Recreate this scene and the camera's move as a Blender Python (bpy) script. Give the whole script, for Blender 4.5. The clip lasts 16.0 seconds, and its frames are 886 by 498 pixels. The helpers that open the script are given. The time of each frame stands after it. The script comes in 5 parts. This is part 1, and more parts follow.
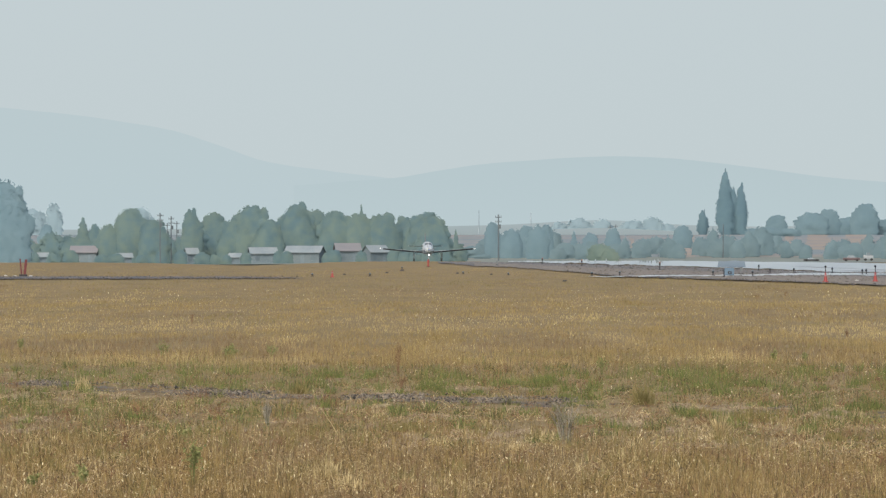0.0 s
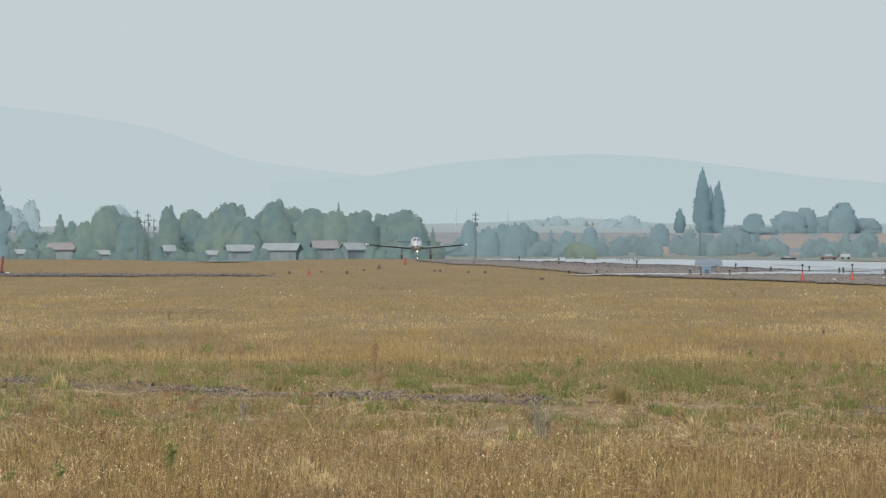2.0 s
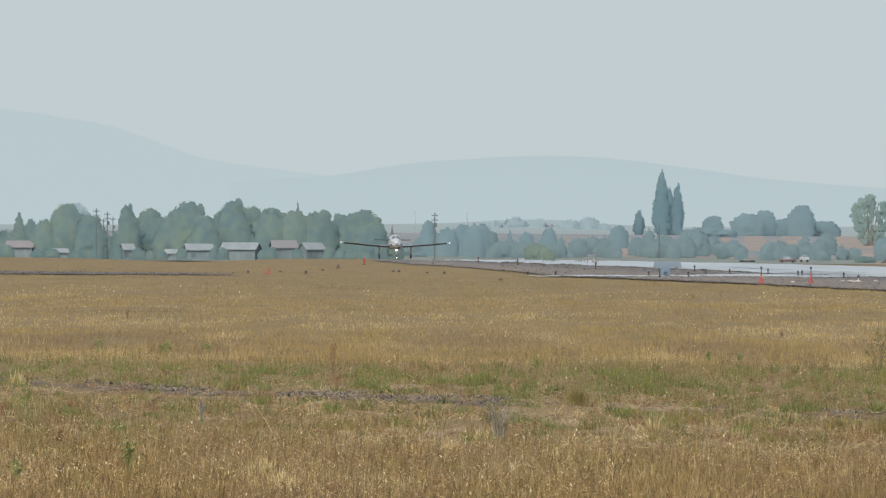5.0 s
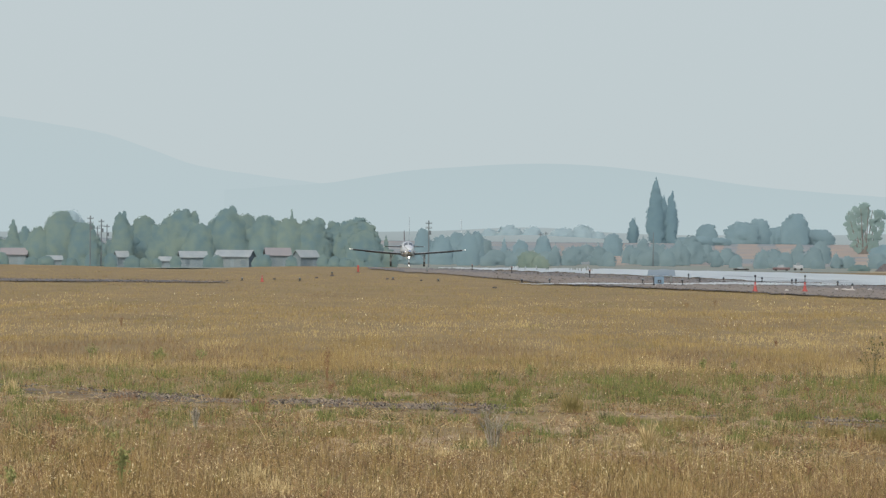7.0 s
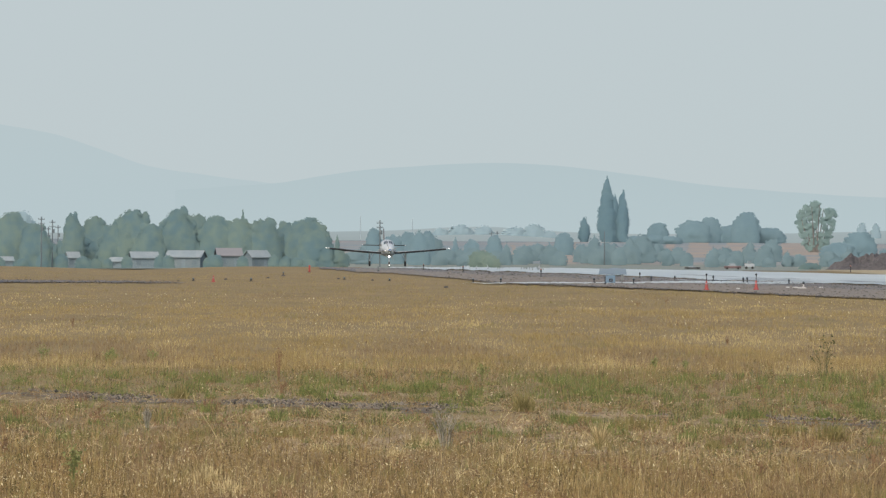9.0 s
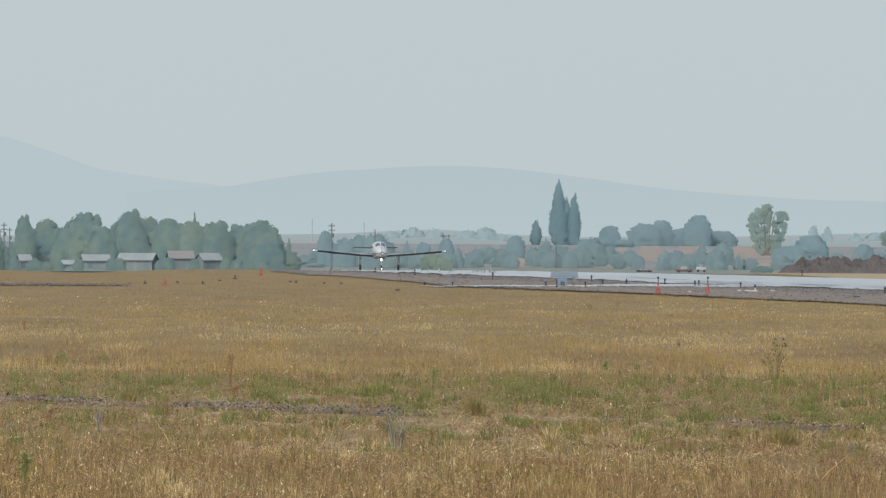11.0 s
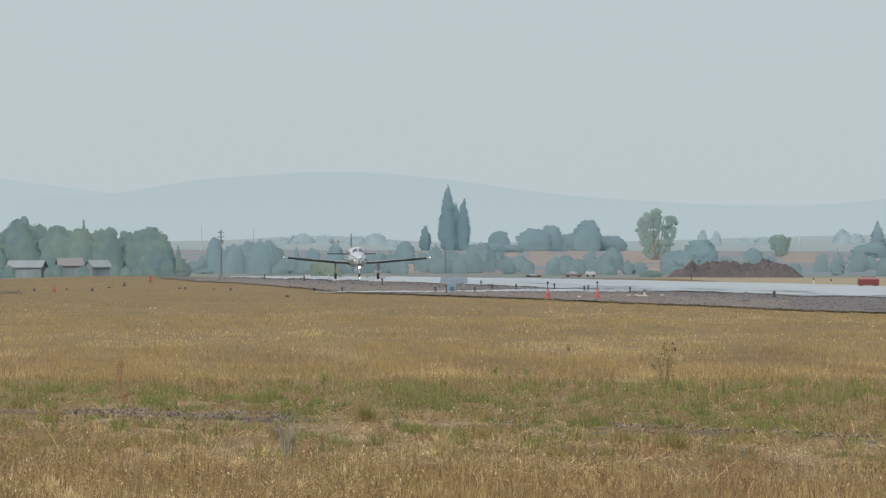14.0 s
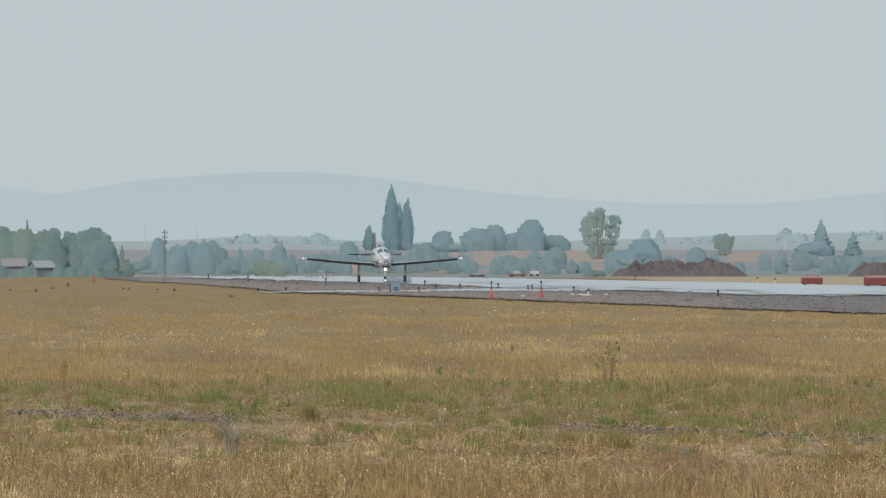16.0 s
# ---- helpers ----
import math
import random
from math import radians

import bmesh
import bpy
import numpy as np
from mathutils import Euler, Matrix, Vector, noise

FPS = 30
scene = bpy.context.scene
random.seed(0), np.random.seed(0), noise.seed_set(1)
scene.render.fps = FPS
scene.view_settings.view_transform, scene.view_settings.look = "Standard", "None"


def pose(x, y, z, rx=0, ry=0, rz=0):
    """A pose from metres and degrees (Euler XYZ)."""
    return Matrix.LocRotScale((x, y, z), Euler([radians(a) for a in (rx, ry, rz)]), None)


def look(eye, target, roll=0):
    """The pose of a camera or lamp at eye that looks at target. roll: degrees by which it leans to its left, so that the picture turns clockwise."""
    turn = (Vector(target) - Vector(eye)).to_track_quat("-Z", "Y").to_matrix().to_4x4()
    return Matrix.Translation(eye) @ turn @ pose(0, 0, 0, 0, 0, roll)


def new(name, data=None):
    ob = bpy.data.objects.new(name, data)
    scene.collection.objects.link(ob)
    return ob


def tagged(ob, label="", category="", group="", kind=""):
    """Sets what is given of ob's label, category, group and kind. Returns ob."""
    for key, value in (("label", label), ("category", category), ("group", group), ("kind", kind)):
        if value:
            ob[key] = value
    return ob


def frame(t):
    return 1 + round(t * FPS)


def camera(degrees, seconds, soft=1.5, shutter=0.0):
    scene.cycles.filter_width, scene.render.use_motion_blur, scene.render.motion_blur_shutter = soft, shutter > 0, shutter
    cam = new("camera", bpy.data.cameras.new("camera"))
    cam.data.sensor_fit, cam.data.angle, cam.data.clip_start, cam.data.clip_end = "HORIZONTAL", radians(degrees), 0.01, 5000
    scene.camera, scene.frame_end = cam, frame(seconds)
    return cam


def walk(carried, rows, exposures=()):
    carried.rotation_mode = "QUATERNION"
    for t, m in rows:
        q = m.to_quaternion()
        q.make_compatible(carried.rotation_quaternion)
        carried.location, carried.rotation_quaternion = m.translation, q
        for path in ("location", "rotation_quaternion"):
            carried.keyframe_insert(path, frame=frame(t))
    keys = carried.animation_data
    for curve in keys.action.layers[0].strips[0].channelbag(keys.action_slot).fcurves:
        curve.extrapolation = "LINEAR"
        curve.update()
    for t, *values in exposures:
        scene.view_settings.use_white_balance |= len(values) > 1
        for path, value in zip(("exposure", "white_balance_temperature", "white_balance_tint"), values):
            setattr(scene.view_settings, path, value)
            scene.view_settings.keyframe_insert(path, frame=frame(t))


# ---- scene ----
# One long-lens pan from a fixed stand at the edge of an airfield.
FOCAL = 13000.0          # bearings and drops below are pixel offsets in the view, 1/FOCAL radians each
EYE, HOR = 1.6, 14.0     # eye height; drop of the true horizon
cam = camera(2 * math.degrees(math.atan(784.0 / FOCAL)), 16.0, soft=1.35)
# seconds, bearing, drop, roll of the view's axis
PAN = [
    (0.0, -155.6, 14.2, -0.024),
    (0.5, -146.0, 15.9, -0.011),
    (1.0, -146.5, 15.7, -0.033),
    (1.5, -134.7, 17.7, -0.033),
    (2.0, -115.0, 18.2, 0.102),
    (2.5, -87.2, 16.4, 0.114),
    (3.0, -66.3, 17.8, 0.206),
    (3.5, -50.3, 18.5, 0.518),
    (4.0, -43.7, 24.7, 0.392),
    (6.5, -40.2, 2.8, 0.604),
    (7.0, -32.0, 3.1, 0.555),
    (7.5, -22.3, 0.1, 0.614),
    (8.0, 0.1, -0.1, 0.565),
    (8.5, 27.0, 0.5, 0.431),
    (9.0, 54.3, 3.2, 0.355),
    (9.5, 80.1, -3.5, 0.248),
    (10.0, 103.8, -2.2, 0.413),
    (12.5, 197.6, -6.4, 0.269),
    (13.0, 250.7, -11.1, 0.456),
    (13.5, 299.5, -14.5, 0.304),
    (14.0, 335.5, -13.6, 0.135),
    (14.5, 367.5, -16.4, -0.031),
    (15.0, 392.6, -18.6, -0.148),
    (15.5, 412.3, -19.8, 0.017),
    (16.0, 435.2, -13.2, 0.001),
]


def aim(b, v, roll):
    return look((0, 0, EYE), (100 * b / FOCAL, 100, EYE - 100 * (v - HOR) / FOCAL), roll)


walk(cam, [(t, aim(b, v, r)) for t, b, v, r in PAN], exposures=[(0.0, 0.0), (8.0, -0.05), (16.0, -0.12)])

# ---- light: smoky summer noon ----
SUN_EL, SUN_AZ = 46.0, 200.0     # azimuth clockwise from the view's axis (+y)
world = bpy.data.worlds.new("world")
scene.world = world
world.use_nodes = True
wn = world.node_tree.nodes
sky = wn.new("ShaderNodeTexSky")
sky.sky_type, sky.sun_disc = "NISHITA", False
sky.sun_elevation, sky.sun_rotation = radians(SUN_EL), radians(SUN_AZ)
sky.dust_density, sky.air_density, sky.ozone_density = 5.0, 1.2, 1.0
wn["Background"].inputs[1].default_value = 0.2
world.node_tree.links.new(sky.outputs[0], wn["Background"].inputs[0])
sun = new("sun", bpy.data.lights.new("sun", "SUN"))
sun.data.energy, sun.data.angle, sun.data.color = 1.95, radians(28.0), (1.0, 0.94, 0.85)
sa, se = radians(SUN_AZ), radians(SUN_EL)
sun.matrix_world = look((0, 0, 0), (-math.sin(sa) * math.cos(se), -math.cos(sa) * math.cos(se), -math.sin(se)))


# ---- materials ----
def mat(name, color, color2=None, rough=0.8, scale=1.0, fine=None, bump=0.0, metal=0.0, glow=0.0, island=0.0, obrand=0.0, spec=0.3, thin=0.0, mid=0.5, wide=0.2, veil=0.0, stretch=1.0):
    """A surface mottled at two scales between two colours."""
    m = bpy.data.materials.new(name)
    m.use_nodes = True
    nt, b = m.node_tree, m.node_tree.nodes["Principled BSDF"]
    b.inputs["Roughness"].default_value, b.inputs["Metallic"].default_value = rough, metal
    b.inputs["Specular IOR Level"].default_value = spec
    color2 = color2 or tuple(c * 0.7 for c in color)
    geo = nt.nodes.new("ShaderNodeNewGeometry")
    n1, n2 = nt.nodes.new("ShaderNodeTexNoise"), nt.nodes.new("ShaderNodeTexNoise")
    n1.inputs["Scale"].default_value, n1.inputs["Detail"].default_value = scale, 4
    n2.inputs["Scale"].default_value, n2.inputs["Detail"].default_value = fine or scale * 9, 3
    nt.links.new(geo.outputs["Position"], n2.inputs["Vector"])
    long = nt.nodes.new("ShaderNodeVectorMath")          # patches drawn out along y
    long.operation = "MULTIPLY"
    long.inputs[1].default_value = (1, stretch, 1)
    nt.links.new(geo.outputs["Position"], long.inputs[0])
    nt.links.new(long.outputs[0], n1.inputs["Vector"])
    mixf = nt.nodes.new("ShaderNodeMath")
    mixf.operation = "MULTIPLY_ADD"
    mixf.inputs[1].default_value = 0.5
    half = nt.nodes.new("ShaderNodeMath")
    half.operation = "MULTIPLY"
    half.inputs[1].default_value = 0.5
    nt.links.new(n2.outputs["Fac"], half.inputs[0])
    nt.links.new(n1.outputs["Fac"], mixf.inputs[0])
    nt.links.new(half.outputs[0], mixf.inputs[2])
    fac = mixf.outputs[0]
    if island or obrand:
        src = geo.outputs["Random Per Island"]
        if obrand:
            src = nt.nodes.new("ShaderNodeObjectInfo").outputs["Random"]
        mm = nt.nodes.new("ShaderNodeMix")
        mm.inputs[0].default_value = island or obrand
        nt.links.new(fac, mm.inputs[2])
        nt.links.new(src, mm.inputs[3])
        fac = mm.outputs[0]
    ramp = nt.nodes.new("ShaderNodeValToRGB")
    lo, hi = ramp.color_ramp.elements
    lo.position, hi.position = mid - wide, mid + wide
    lo.color, hi.color = (*color2, 1), (*color, 1)
    nt.links.new(fac, ramp.inputs[0])
    nt.links.new(ramp.outputs[0], b.inputs["Base Color"])
    if veil:                               # a bluish sheen that pales foliage as haze would
        b.inputs["Sheen Weight"].default_value, b.inputs["Sheen Roughness"].default_value = veil, 0.6
        b.inputs["Sheen Tint"].default_value = (0.85, 0.95, 1.0, 1)
    if bump:
        bp = nt.nodes.new("ShaderNodeBump")
        bp.inputs["Strength"].default_value, bp.inputs["Distance"].default_value = 0.6, bump
        nt.links.new(n2.outputs["Fac"], bp.inputs["Height"])
        nt.links.new(bp.outputs[0], b.inputs["Normal"])
    if glow:
        b.inputs["Emission Color"].default_value, b.inputs["Emission Strength"].default_value = (*color, 1), glow
    if thin:
        tr, mx, out = nt.nodes.new("ShaderNodeBsdfTranslucent"), nt.nodes.new("ShaderNodeMixShader"), nt.nodes["Material Output"]
        mx.inputs[0].default_value = thin
        nt.links.new(ramp.outputs[0], tr.inputs[0])
        nt.links.new(b.outputs[0], mx.inputs[1])
        nt.links.new(tr.outputs[0], mx.inputs[2])
        nt.links.new(mx.outputs[0], out.inputs[0])
    return m


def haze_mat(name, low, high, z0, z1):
    """Far haze painted as a glow in place of scattered daylight, paler or darker with height."""
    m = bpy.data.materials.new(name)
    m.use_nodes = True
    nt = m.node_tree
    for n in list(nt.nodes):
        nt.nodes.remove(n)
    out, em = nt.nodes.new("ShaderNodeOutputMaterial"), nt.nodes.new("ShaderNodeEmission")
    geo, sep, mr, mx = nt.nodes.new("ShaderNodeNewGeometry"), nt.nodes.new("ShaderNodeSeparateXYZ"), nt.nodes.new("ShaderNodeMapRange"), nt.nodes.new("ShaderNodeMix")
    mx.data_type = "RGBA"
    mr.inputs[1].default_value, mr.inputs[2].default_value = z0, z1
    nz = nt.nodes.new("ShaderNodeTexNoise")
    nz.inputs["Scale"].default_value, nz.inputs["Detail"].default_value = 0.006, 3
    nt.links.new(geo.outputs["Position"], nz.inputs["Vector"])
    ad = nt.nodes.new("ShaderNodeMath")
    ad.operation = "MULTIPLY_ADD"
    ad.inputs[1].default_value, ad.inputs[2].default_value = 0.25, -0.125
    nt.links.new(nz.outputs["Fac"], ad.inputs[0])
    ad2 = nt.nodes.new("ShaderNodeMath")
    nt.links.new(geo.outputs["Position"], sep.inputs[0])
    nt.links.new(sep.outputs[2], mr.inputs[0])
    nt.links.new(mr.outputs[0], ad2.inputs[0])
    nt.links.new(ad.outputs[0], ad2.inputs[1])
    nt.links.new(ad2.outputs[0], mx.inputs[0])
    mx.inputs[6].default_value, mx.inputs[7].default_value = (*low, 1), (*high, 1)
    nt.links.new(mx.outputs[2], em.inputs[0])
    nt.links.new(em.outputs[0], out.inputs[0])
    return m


M_SKY = haze_mat("sky_haze", (0.54, 0.616, 0.635), (0.549, 0.624, 0.653), 0, 260)
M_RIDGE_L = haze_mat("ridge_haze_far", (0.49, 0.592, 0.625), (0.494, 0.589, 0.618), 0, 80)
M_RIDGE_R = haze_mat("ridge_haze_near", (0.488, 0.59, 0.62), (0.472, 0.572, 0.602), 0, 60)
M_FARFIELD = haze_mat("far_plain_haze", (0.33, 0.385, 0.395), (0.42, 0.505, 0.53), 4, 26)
M_SOIL = mat("dry_soil", (0.2, 0.15, 0.07), (0.125, 0.092, 0.042), 0.95, 0.35, 38.0, 0.02, wide=0.16, stretch=0.3)
M_BARE = mat("bare_earth", (0.29, 0.222, 0.128), (0.17, 0.127, 0.072), 0.95, 2.0, 24.0, 0.02, wide=0.18)
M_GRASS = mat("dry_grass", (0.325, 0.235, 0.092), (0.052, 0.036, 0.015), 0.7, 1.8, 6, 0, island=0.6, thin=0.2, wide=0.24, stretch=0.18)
M_GRASS_FAR = mat("dry_meadow", (0.375, 0.29, 0.122), (0.19, 0.138, 0.058), 0.7, 0.5, 2.2, 0, island=0.3, thin=0.25, wide=0.17, stretch=0.07)
M_OLIVE = mat("olive_grass", (0.29, 0.245, 0.092), (0.115, 0.1, 0.038), 0.7, 0.3, 3, 0, island=0.4, thin=0.25, wide=0.28, stretch=0.1)
M_RUSSET = mat("russet_grass", (0.265, 0.188, 0.1), (0.125, 0.086, 0.048), 0.7, 0.4, 3, 0, island=0.4, thin=0.25, wide=0.28)
M_STRAW = mat("bleached_straw", (0.62, 0.51, 0.28), (0.2, 0.15, 0.068), 0.6, 0.9, 6, 0, island=0.6, thin=0.2, wide=0.28)
M_GRASS_DULL = mat("dull_meadow", (0.33, 0.262, 0.125), (0.19, 0.146, 0.066), 0.8, 0.45, 1.6, 0, island=0.25, thin=0.2, wide=0.17, stretch=0.05)
M_PALE_GRASS = mat("pale_meadow", (0.52, 0.42, 0.2), (0.28, 0.215, 0.1), 0.7, 0.6, 4, 0, island=0.35, thin=0.2, wide=0.22, stretch=0.2)
M_SEED = mat("glinting_seed_head", (0.8, 0.72, 0.48), (0.42, 0.34, 0.17), 0.5, 2, 9, 0, island=0.7, thin=0.15, wide=0.3)
M_GREEN = mat("green_grass", (0.215, 0.245, 0.072), (0.07, 0.095, 0.027), 0.6, 0.6, 4, 0, island=0.6, thin=0.3, wide=0.3, stretch=0.3)
M_HERB = mat("low_herb_leaf", (0.215, 0.225, 0.075), (0.04, 0.052, 0.02), 0.7, 1.6, 9, 0, island=0.55, thin=0.3, wide=0.2)
M_DEAD_LEAF = mat("dead_leaf", (0.34, 0.22, 0.1), (0.06, 0.038, 0.02), 0.8, 1.6, 9, 0, island=0.6, thin=0.15, wide=0.25)
M_WEED = mat("weed_leaf", (0.26, 0.275, 0.1), (0.12, 0.14, 0.05), 0.6, 3, 20, 0, island=0.5, thin=0.3)
M_WEED_DARK = mat("dark_weed_leaf", (0.1, 0.1, 0.036), (0.04, 0.044, 0.018), 0.6, 3, 20, 0, island=0.5, thin=0.2)
M_STALK = mat("brown_stalk", (0.22, 0.13, 0.07), (0.12, 0.075, 0.04), 0.8, 3, 20, 0, island=0.4)
M_GREY_TWIG = mat("grey_twigs", (0.33, 0.31, 0.25), (0.1, 0.095, 0.075), 0.8, 3, 20, 0, island=0.6)
M_GRAVEL = mat("gravel_track", (0.17, 0.14, 0.105), (0.05, 0.043, 0.034), 0.9, 3.0, 22, 0.03, wide=0.12)
M_STONE = mat("gravel_stone", (0.22, 0.19, 0.15), (0.03, 0.028, 0.025), 0.85, 3, 20, 0.004, island=0.8, wide=0.35)
M_ASPHALT = mat("old_asphalt", (0.155, 0.147, 0.136), (0.06, 0.058, 0.056), 0.9, 6.0, 3.0, 0.03, wide=0.1, stretch=0.012)
M_SHOULDER = mat("gravelly_shoulder", (0.185, 0.165, 0.138), (0.105, 0.092, 0.078), 0.95, 3.0, 2.0, 0.03, wide=0.16, stretch=0.02)
M_ASPHALT_DARK = mat("dark_asphalt", (0.13, 0.125, 0.12), (0.045, 0.045, 0.05), 0.85, 6.0, 2.0, 0.01, wide=0.1, stretch=0.012)
# pale base colour stands in for sky mirrored by the heat mirage
M_RUNWAY = mat("mirage_runway", (0.36, 0.388, 0.374), (0.255, 0.284, 0.28), 0.4, 0.14, 1.2, 0.0, spec=0.4, wide=0.14, stretch=0.1)
M_STREAK = mat("mirage_streak_grey", (0.25, 0.262, 0.258), (0.17, 0.18, 0.18), 0.6, 0.2, 1.5, 0, stretch=0.1)
M_POPLAR_MIRAGE = mat("poplar_mirage_tone", (0.15, 0.188, 0.205), (0.125, 0.162, 0.18), 0.6, 0.3, 2.0, 0)
# far foliage: smoke haze is put into the base colours
M_LEAF_MID = mat("hazed_leaf", (0.122, 0.172, 0.157), (0.088, 0.144, 0.162), 0.9, 0.07, 0.5, 0, island=0.04, thin=0.1, wide=0.11, spec=0.05)
M_LEAF_FAR = mat("hazed_leaf_grey", (0.138, 0.208, 0.238), (0.12, 0.188, 0.222), 0.9, 0.09, 0.5, 0, island=0.04, thin=0.1, wide=0.14, spec=0.05)
M_LEAF_POPLAR = mat("hazed_poplar_leaf", (0.105, 0.17, 0.2), (0.09, 0.152, 0.188), 0.9, 0.09, 0.5, 0, island=0.04, thin=0.1, wide=0.14, spec=0.05)
M_LEAF_WILLOW = mat("hazed_willow_leaf", (0.165, 0.238, 0.232), (0.142, 0.216, 0.222), 0.9, 0.09, 0.5, 0, island=0.04, thin=0.1, wide=0.14, spec=0.05)
M_LEAF_PALE = mat("hazed_far_leaf", (0.205, 0.28, 0.315), (0.19, 0.265, 0.302), 0.9, 0.09, 0.5, 0, island=0.04, thin=0.1, wide=0.14, spec=0.05)
M_LEAF_LIGHT = mat("hazed_shrub_leaf", (0.15, 0.195, 0.165), (0.115, 0.165, 0.15), 0.9, 0.09, 0.5, 0, island=0.04, thin=0.1, wide=0.14, spec=0.05)
M_LEAF_SLOPE = mat("hazed_slope_leaf", (0.135, 0.195, 0.215), (0.115, 0.175, 0.2), 0.9, 0.09, 0.5, 0, island=0.04, thin=0.1, wide=0.14, spec=0.05)
M_BARK = mat("bark", (0.17, 0.16, 0.15), (0.1, 0.095, 0.09), 0.9, 0.8, 8, 0)
# far ground: blue-grey haze is mixed into these base colours
M_STUBBLE = mat("hazed_stubble", (0.2, 0.19, 0.18), (0.14, 0.178, 0.19), 0.95, 0.011, 0.06, 0, mid=0.52, wide=0.06)
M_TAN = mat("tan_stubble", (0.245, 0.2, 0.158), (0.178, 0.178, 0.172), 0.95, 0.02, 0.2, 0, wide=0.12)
M_VERGE = mat("hazed_verge", (0.165, 0.18, 0.15), (0.14, 0.165, 0.15), 0.95, 0.006, 0.05, 0)
M_FARPLAIN = mat("hazed_plain", (0.21, 0.24, 0.25), (0.185, 0.222, 0.236), 0.95, 0.003, 0.02, 0)
M_PLOUGH = mat("hazed_field", (0.15, 0.185, 0.205), (0.13, 0.168, 0.19), 0.95, 0.01, 0.1, 0)
M_VERGE_DRY = mat("yellow_bank", (0.28, 0.235, 0.145), (0.215, 0.185, 0.118), 0.95, 0.4, 0.2, 0, stretch=0.05)


# ---- mesh helpers ----
def part(name, bm, material, parent=None, label=""):
    me = bpy.data.meshes.new(name)
    bm.to_mesh(me)
    bm.free()
    me.materials.append(material)
    ob = new(name, me)
    if parent is not None:
        ob.parent = parent
    return tagged(ob, label) if label else ob


def arrays(name, verts, faces, material, parent=None, smooth=False):
    """A mesh from numpy arrays; faces all of one size."""
    me = bpy.data.meshes.new(name)
    verts, faces = np.asarray(verts, np.float32), np.asarray(faces, np.int32)
    n, k = faces.shape
    me.vertices.add(len(verts))
    me.vertices.foreach_set("co", verts.ravel())
    me.loops.add(n * k)
    me.loops.foreach_set("vertex_index", faces.ravel())
    me.polygons.add(n)
    me.polygons.foreach_set("loop_start", np.arange(n, dtype=np.int32) * k)
    me.polygons.foreach_set("use_smooth", np.full(n, smooth))
    me.update(calc_edges=True)
    me.materials.append(material)
    ob = new(name, me)
    if parent is not None:
        ob.parent = parent
    return ob


def box(bm, c, s, rot=(0, 0, 0), bevel=0.0):
    m = Matrix.LocRotScale(c, Euler([radians(a) for a in rot]), None) @ Matrix.Diagonal((*s, 1))
    g = bmesh.ops.create_cube(bm, size=1, matrix=m)
    if bevel:
        es = list({e for v in g["verts"] for e in v.link_edges})
        bmesh.ops.bevel(bm, geom=es, offset=bevel, segments=2, affect="EDGES", profile=0.6)


def rod(bm, a, b, r1, r2=None, n=8):
    a, b = Vector(a), Vector(b)
    d = b - a
    m = Matrix.Translation((a + b) / 2) @ d.to_track_quat("Z", "Y").to_matrix().to_4x4()
    bmesh.ops.create_cone(bm, cap_ends=True, segments=n, radius1=r1, radius2=r1 if r2 is None else r2, depth=d.length, matrix=m)


def loft(bm, rings, close=True):
    """Skin a list of rings of points."""
    rows = [[bm.verts.new(p) for p in r] for r in rings]
    n = len(rows[0])
    for r1, r2 in zip(rows, rows[1:]):
        for i in range(n):
            bm.faces.new((r1[i], r1[(i + 1) % n], r2[(i + 1) % n], r2[i]))
    if close:
        bm.faces.new(rows[0][::-1])
        bm.faces.new(rows[-1])
    bmesh.ops.recalc_face_normals(bm, faces=bm.faces)
    return rows


def smooth(ob):
    for p in ob.data.polygons:
        p.use_smooth = True
    return ob


# ---- the lie of the land ----
RUN_Y = [0, 560, 600, 673, 749, 825, 901, 1002, 1150, 1500, 1900, 2100, 2650, 3000, 4950]
RUN_Z = [0, 0.02, 0.09, 0.26, 0.30, 0.19, 0.06, -0.34, -1.2, -2.2, -2.4, -1.0, 6.6, 7.2, 7.2]
SIDE_Z = [0, 0, 0, -0.02, -0.19, -0.36, -0.55, -0.82, -1.4, -2.2, -2.4, -1.0, 6.6, 7.2, 7.2]


def step(x, a, b):
    s = np.clip((x - a) / (b - a), 0, 1)
    return s * s * (3 - 2 * s)


def height(x, y):
    """Height of the ground, shaped to fit the camera's view: a low swell under the runway, a dip behind it, then a rise
    to the plain.
    """
    x, y = np.asarray(x, float), np.asarray(y, float)
    axis = 15.0 + (597.0 - y) * 0.0715
    w = step(x, axis - 30, axis - 14)
    z = w * np.interp(y, RUN_Y, RUN_Z) + (1 - w) * np.interp(y, RUN_Y, SIDE_Z)
    z = z + 0.42 * step(x, -26, -44) * np.exp(-((y - 760) / 130.0) ** 2)
    return z


def ground(b, v):
    """The point of the ground on bearing b at drop v below the sight line."""
    d = EYE * FOCAL / (v - HOR)
    for _ in range(12):
        d = 0.5 * d + 0.5 * (EYE - float(height(b * d / FOCAL, d))) * FOCAL / (v - HOR)
    return Vector((b * d / FOCAL, d, float(height(b * d / FOCAL, d))))


def spot(b, d):
    """The point of the ground on bearing b, d metres out."""
    return Vector((b * d / FOCAL, d, float(height(b * d / FOCAL, d))))


def level(v, d):
    return EYE - (v - HOR) * d / FOCAL


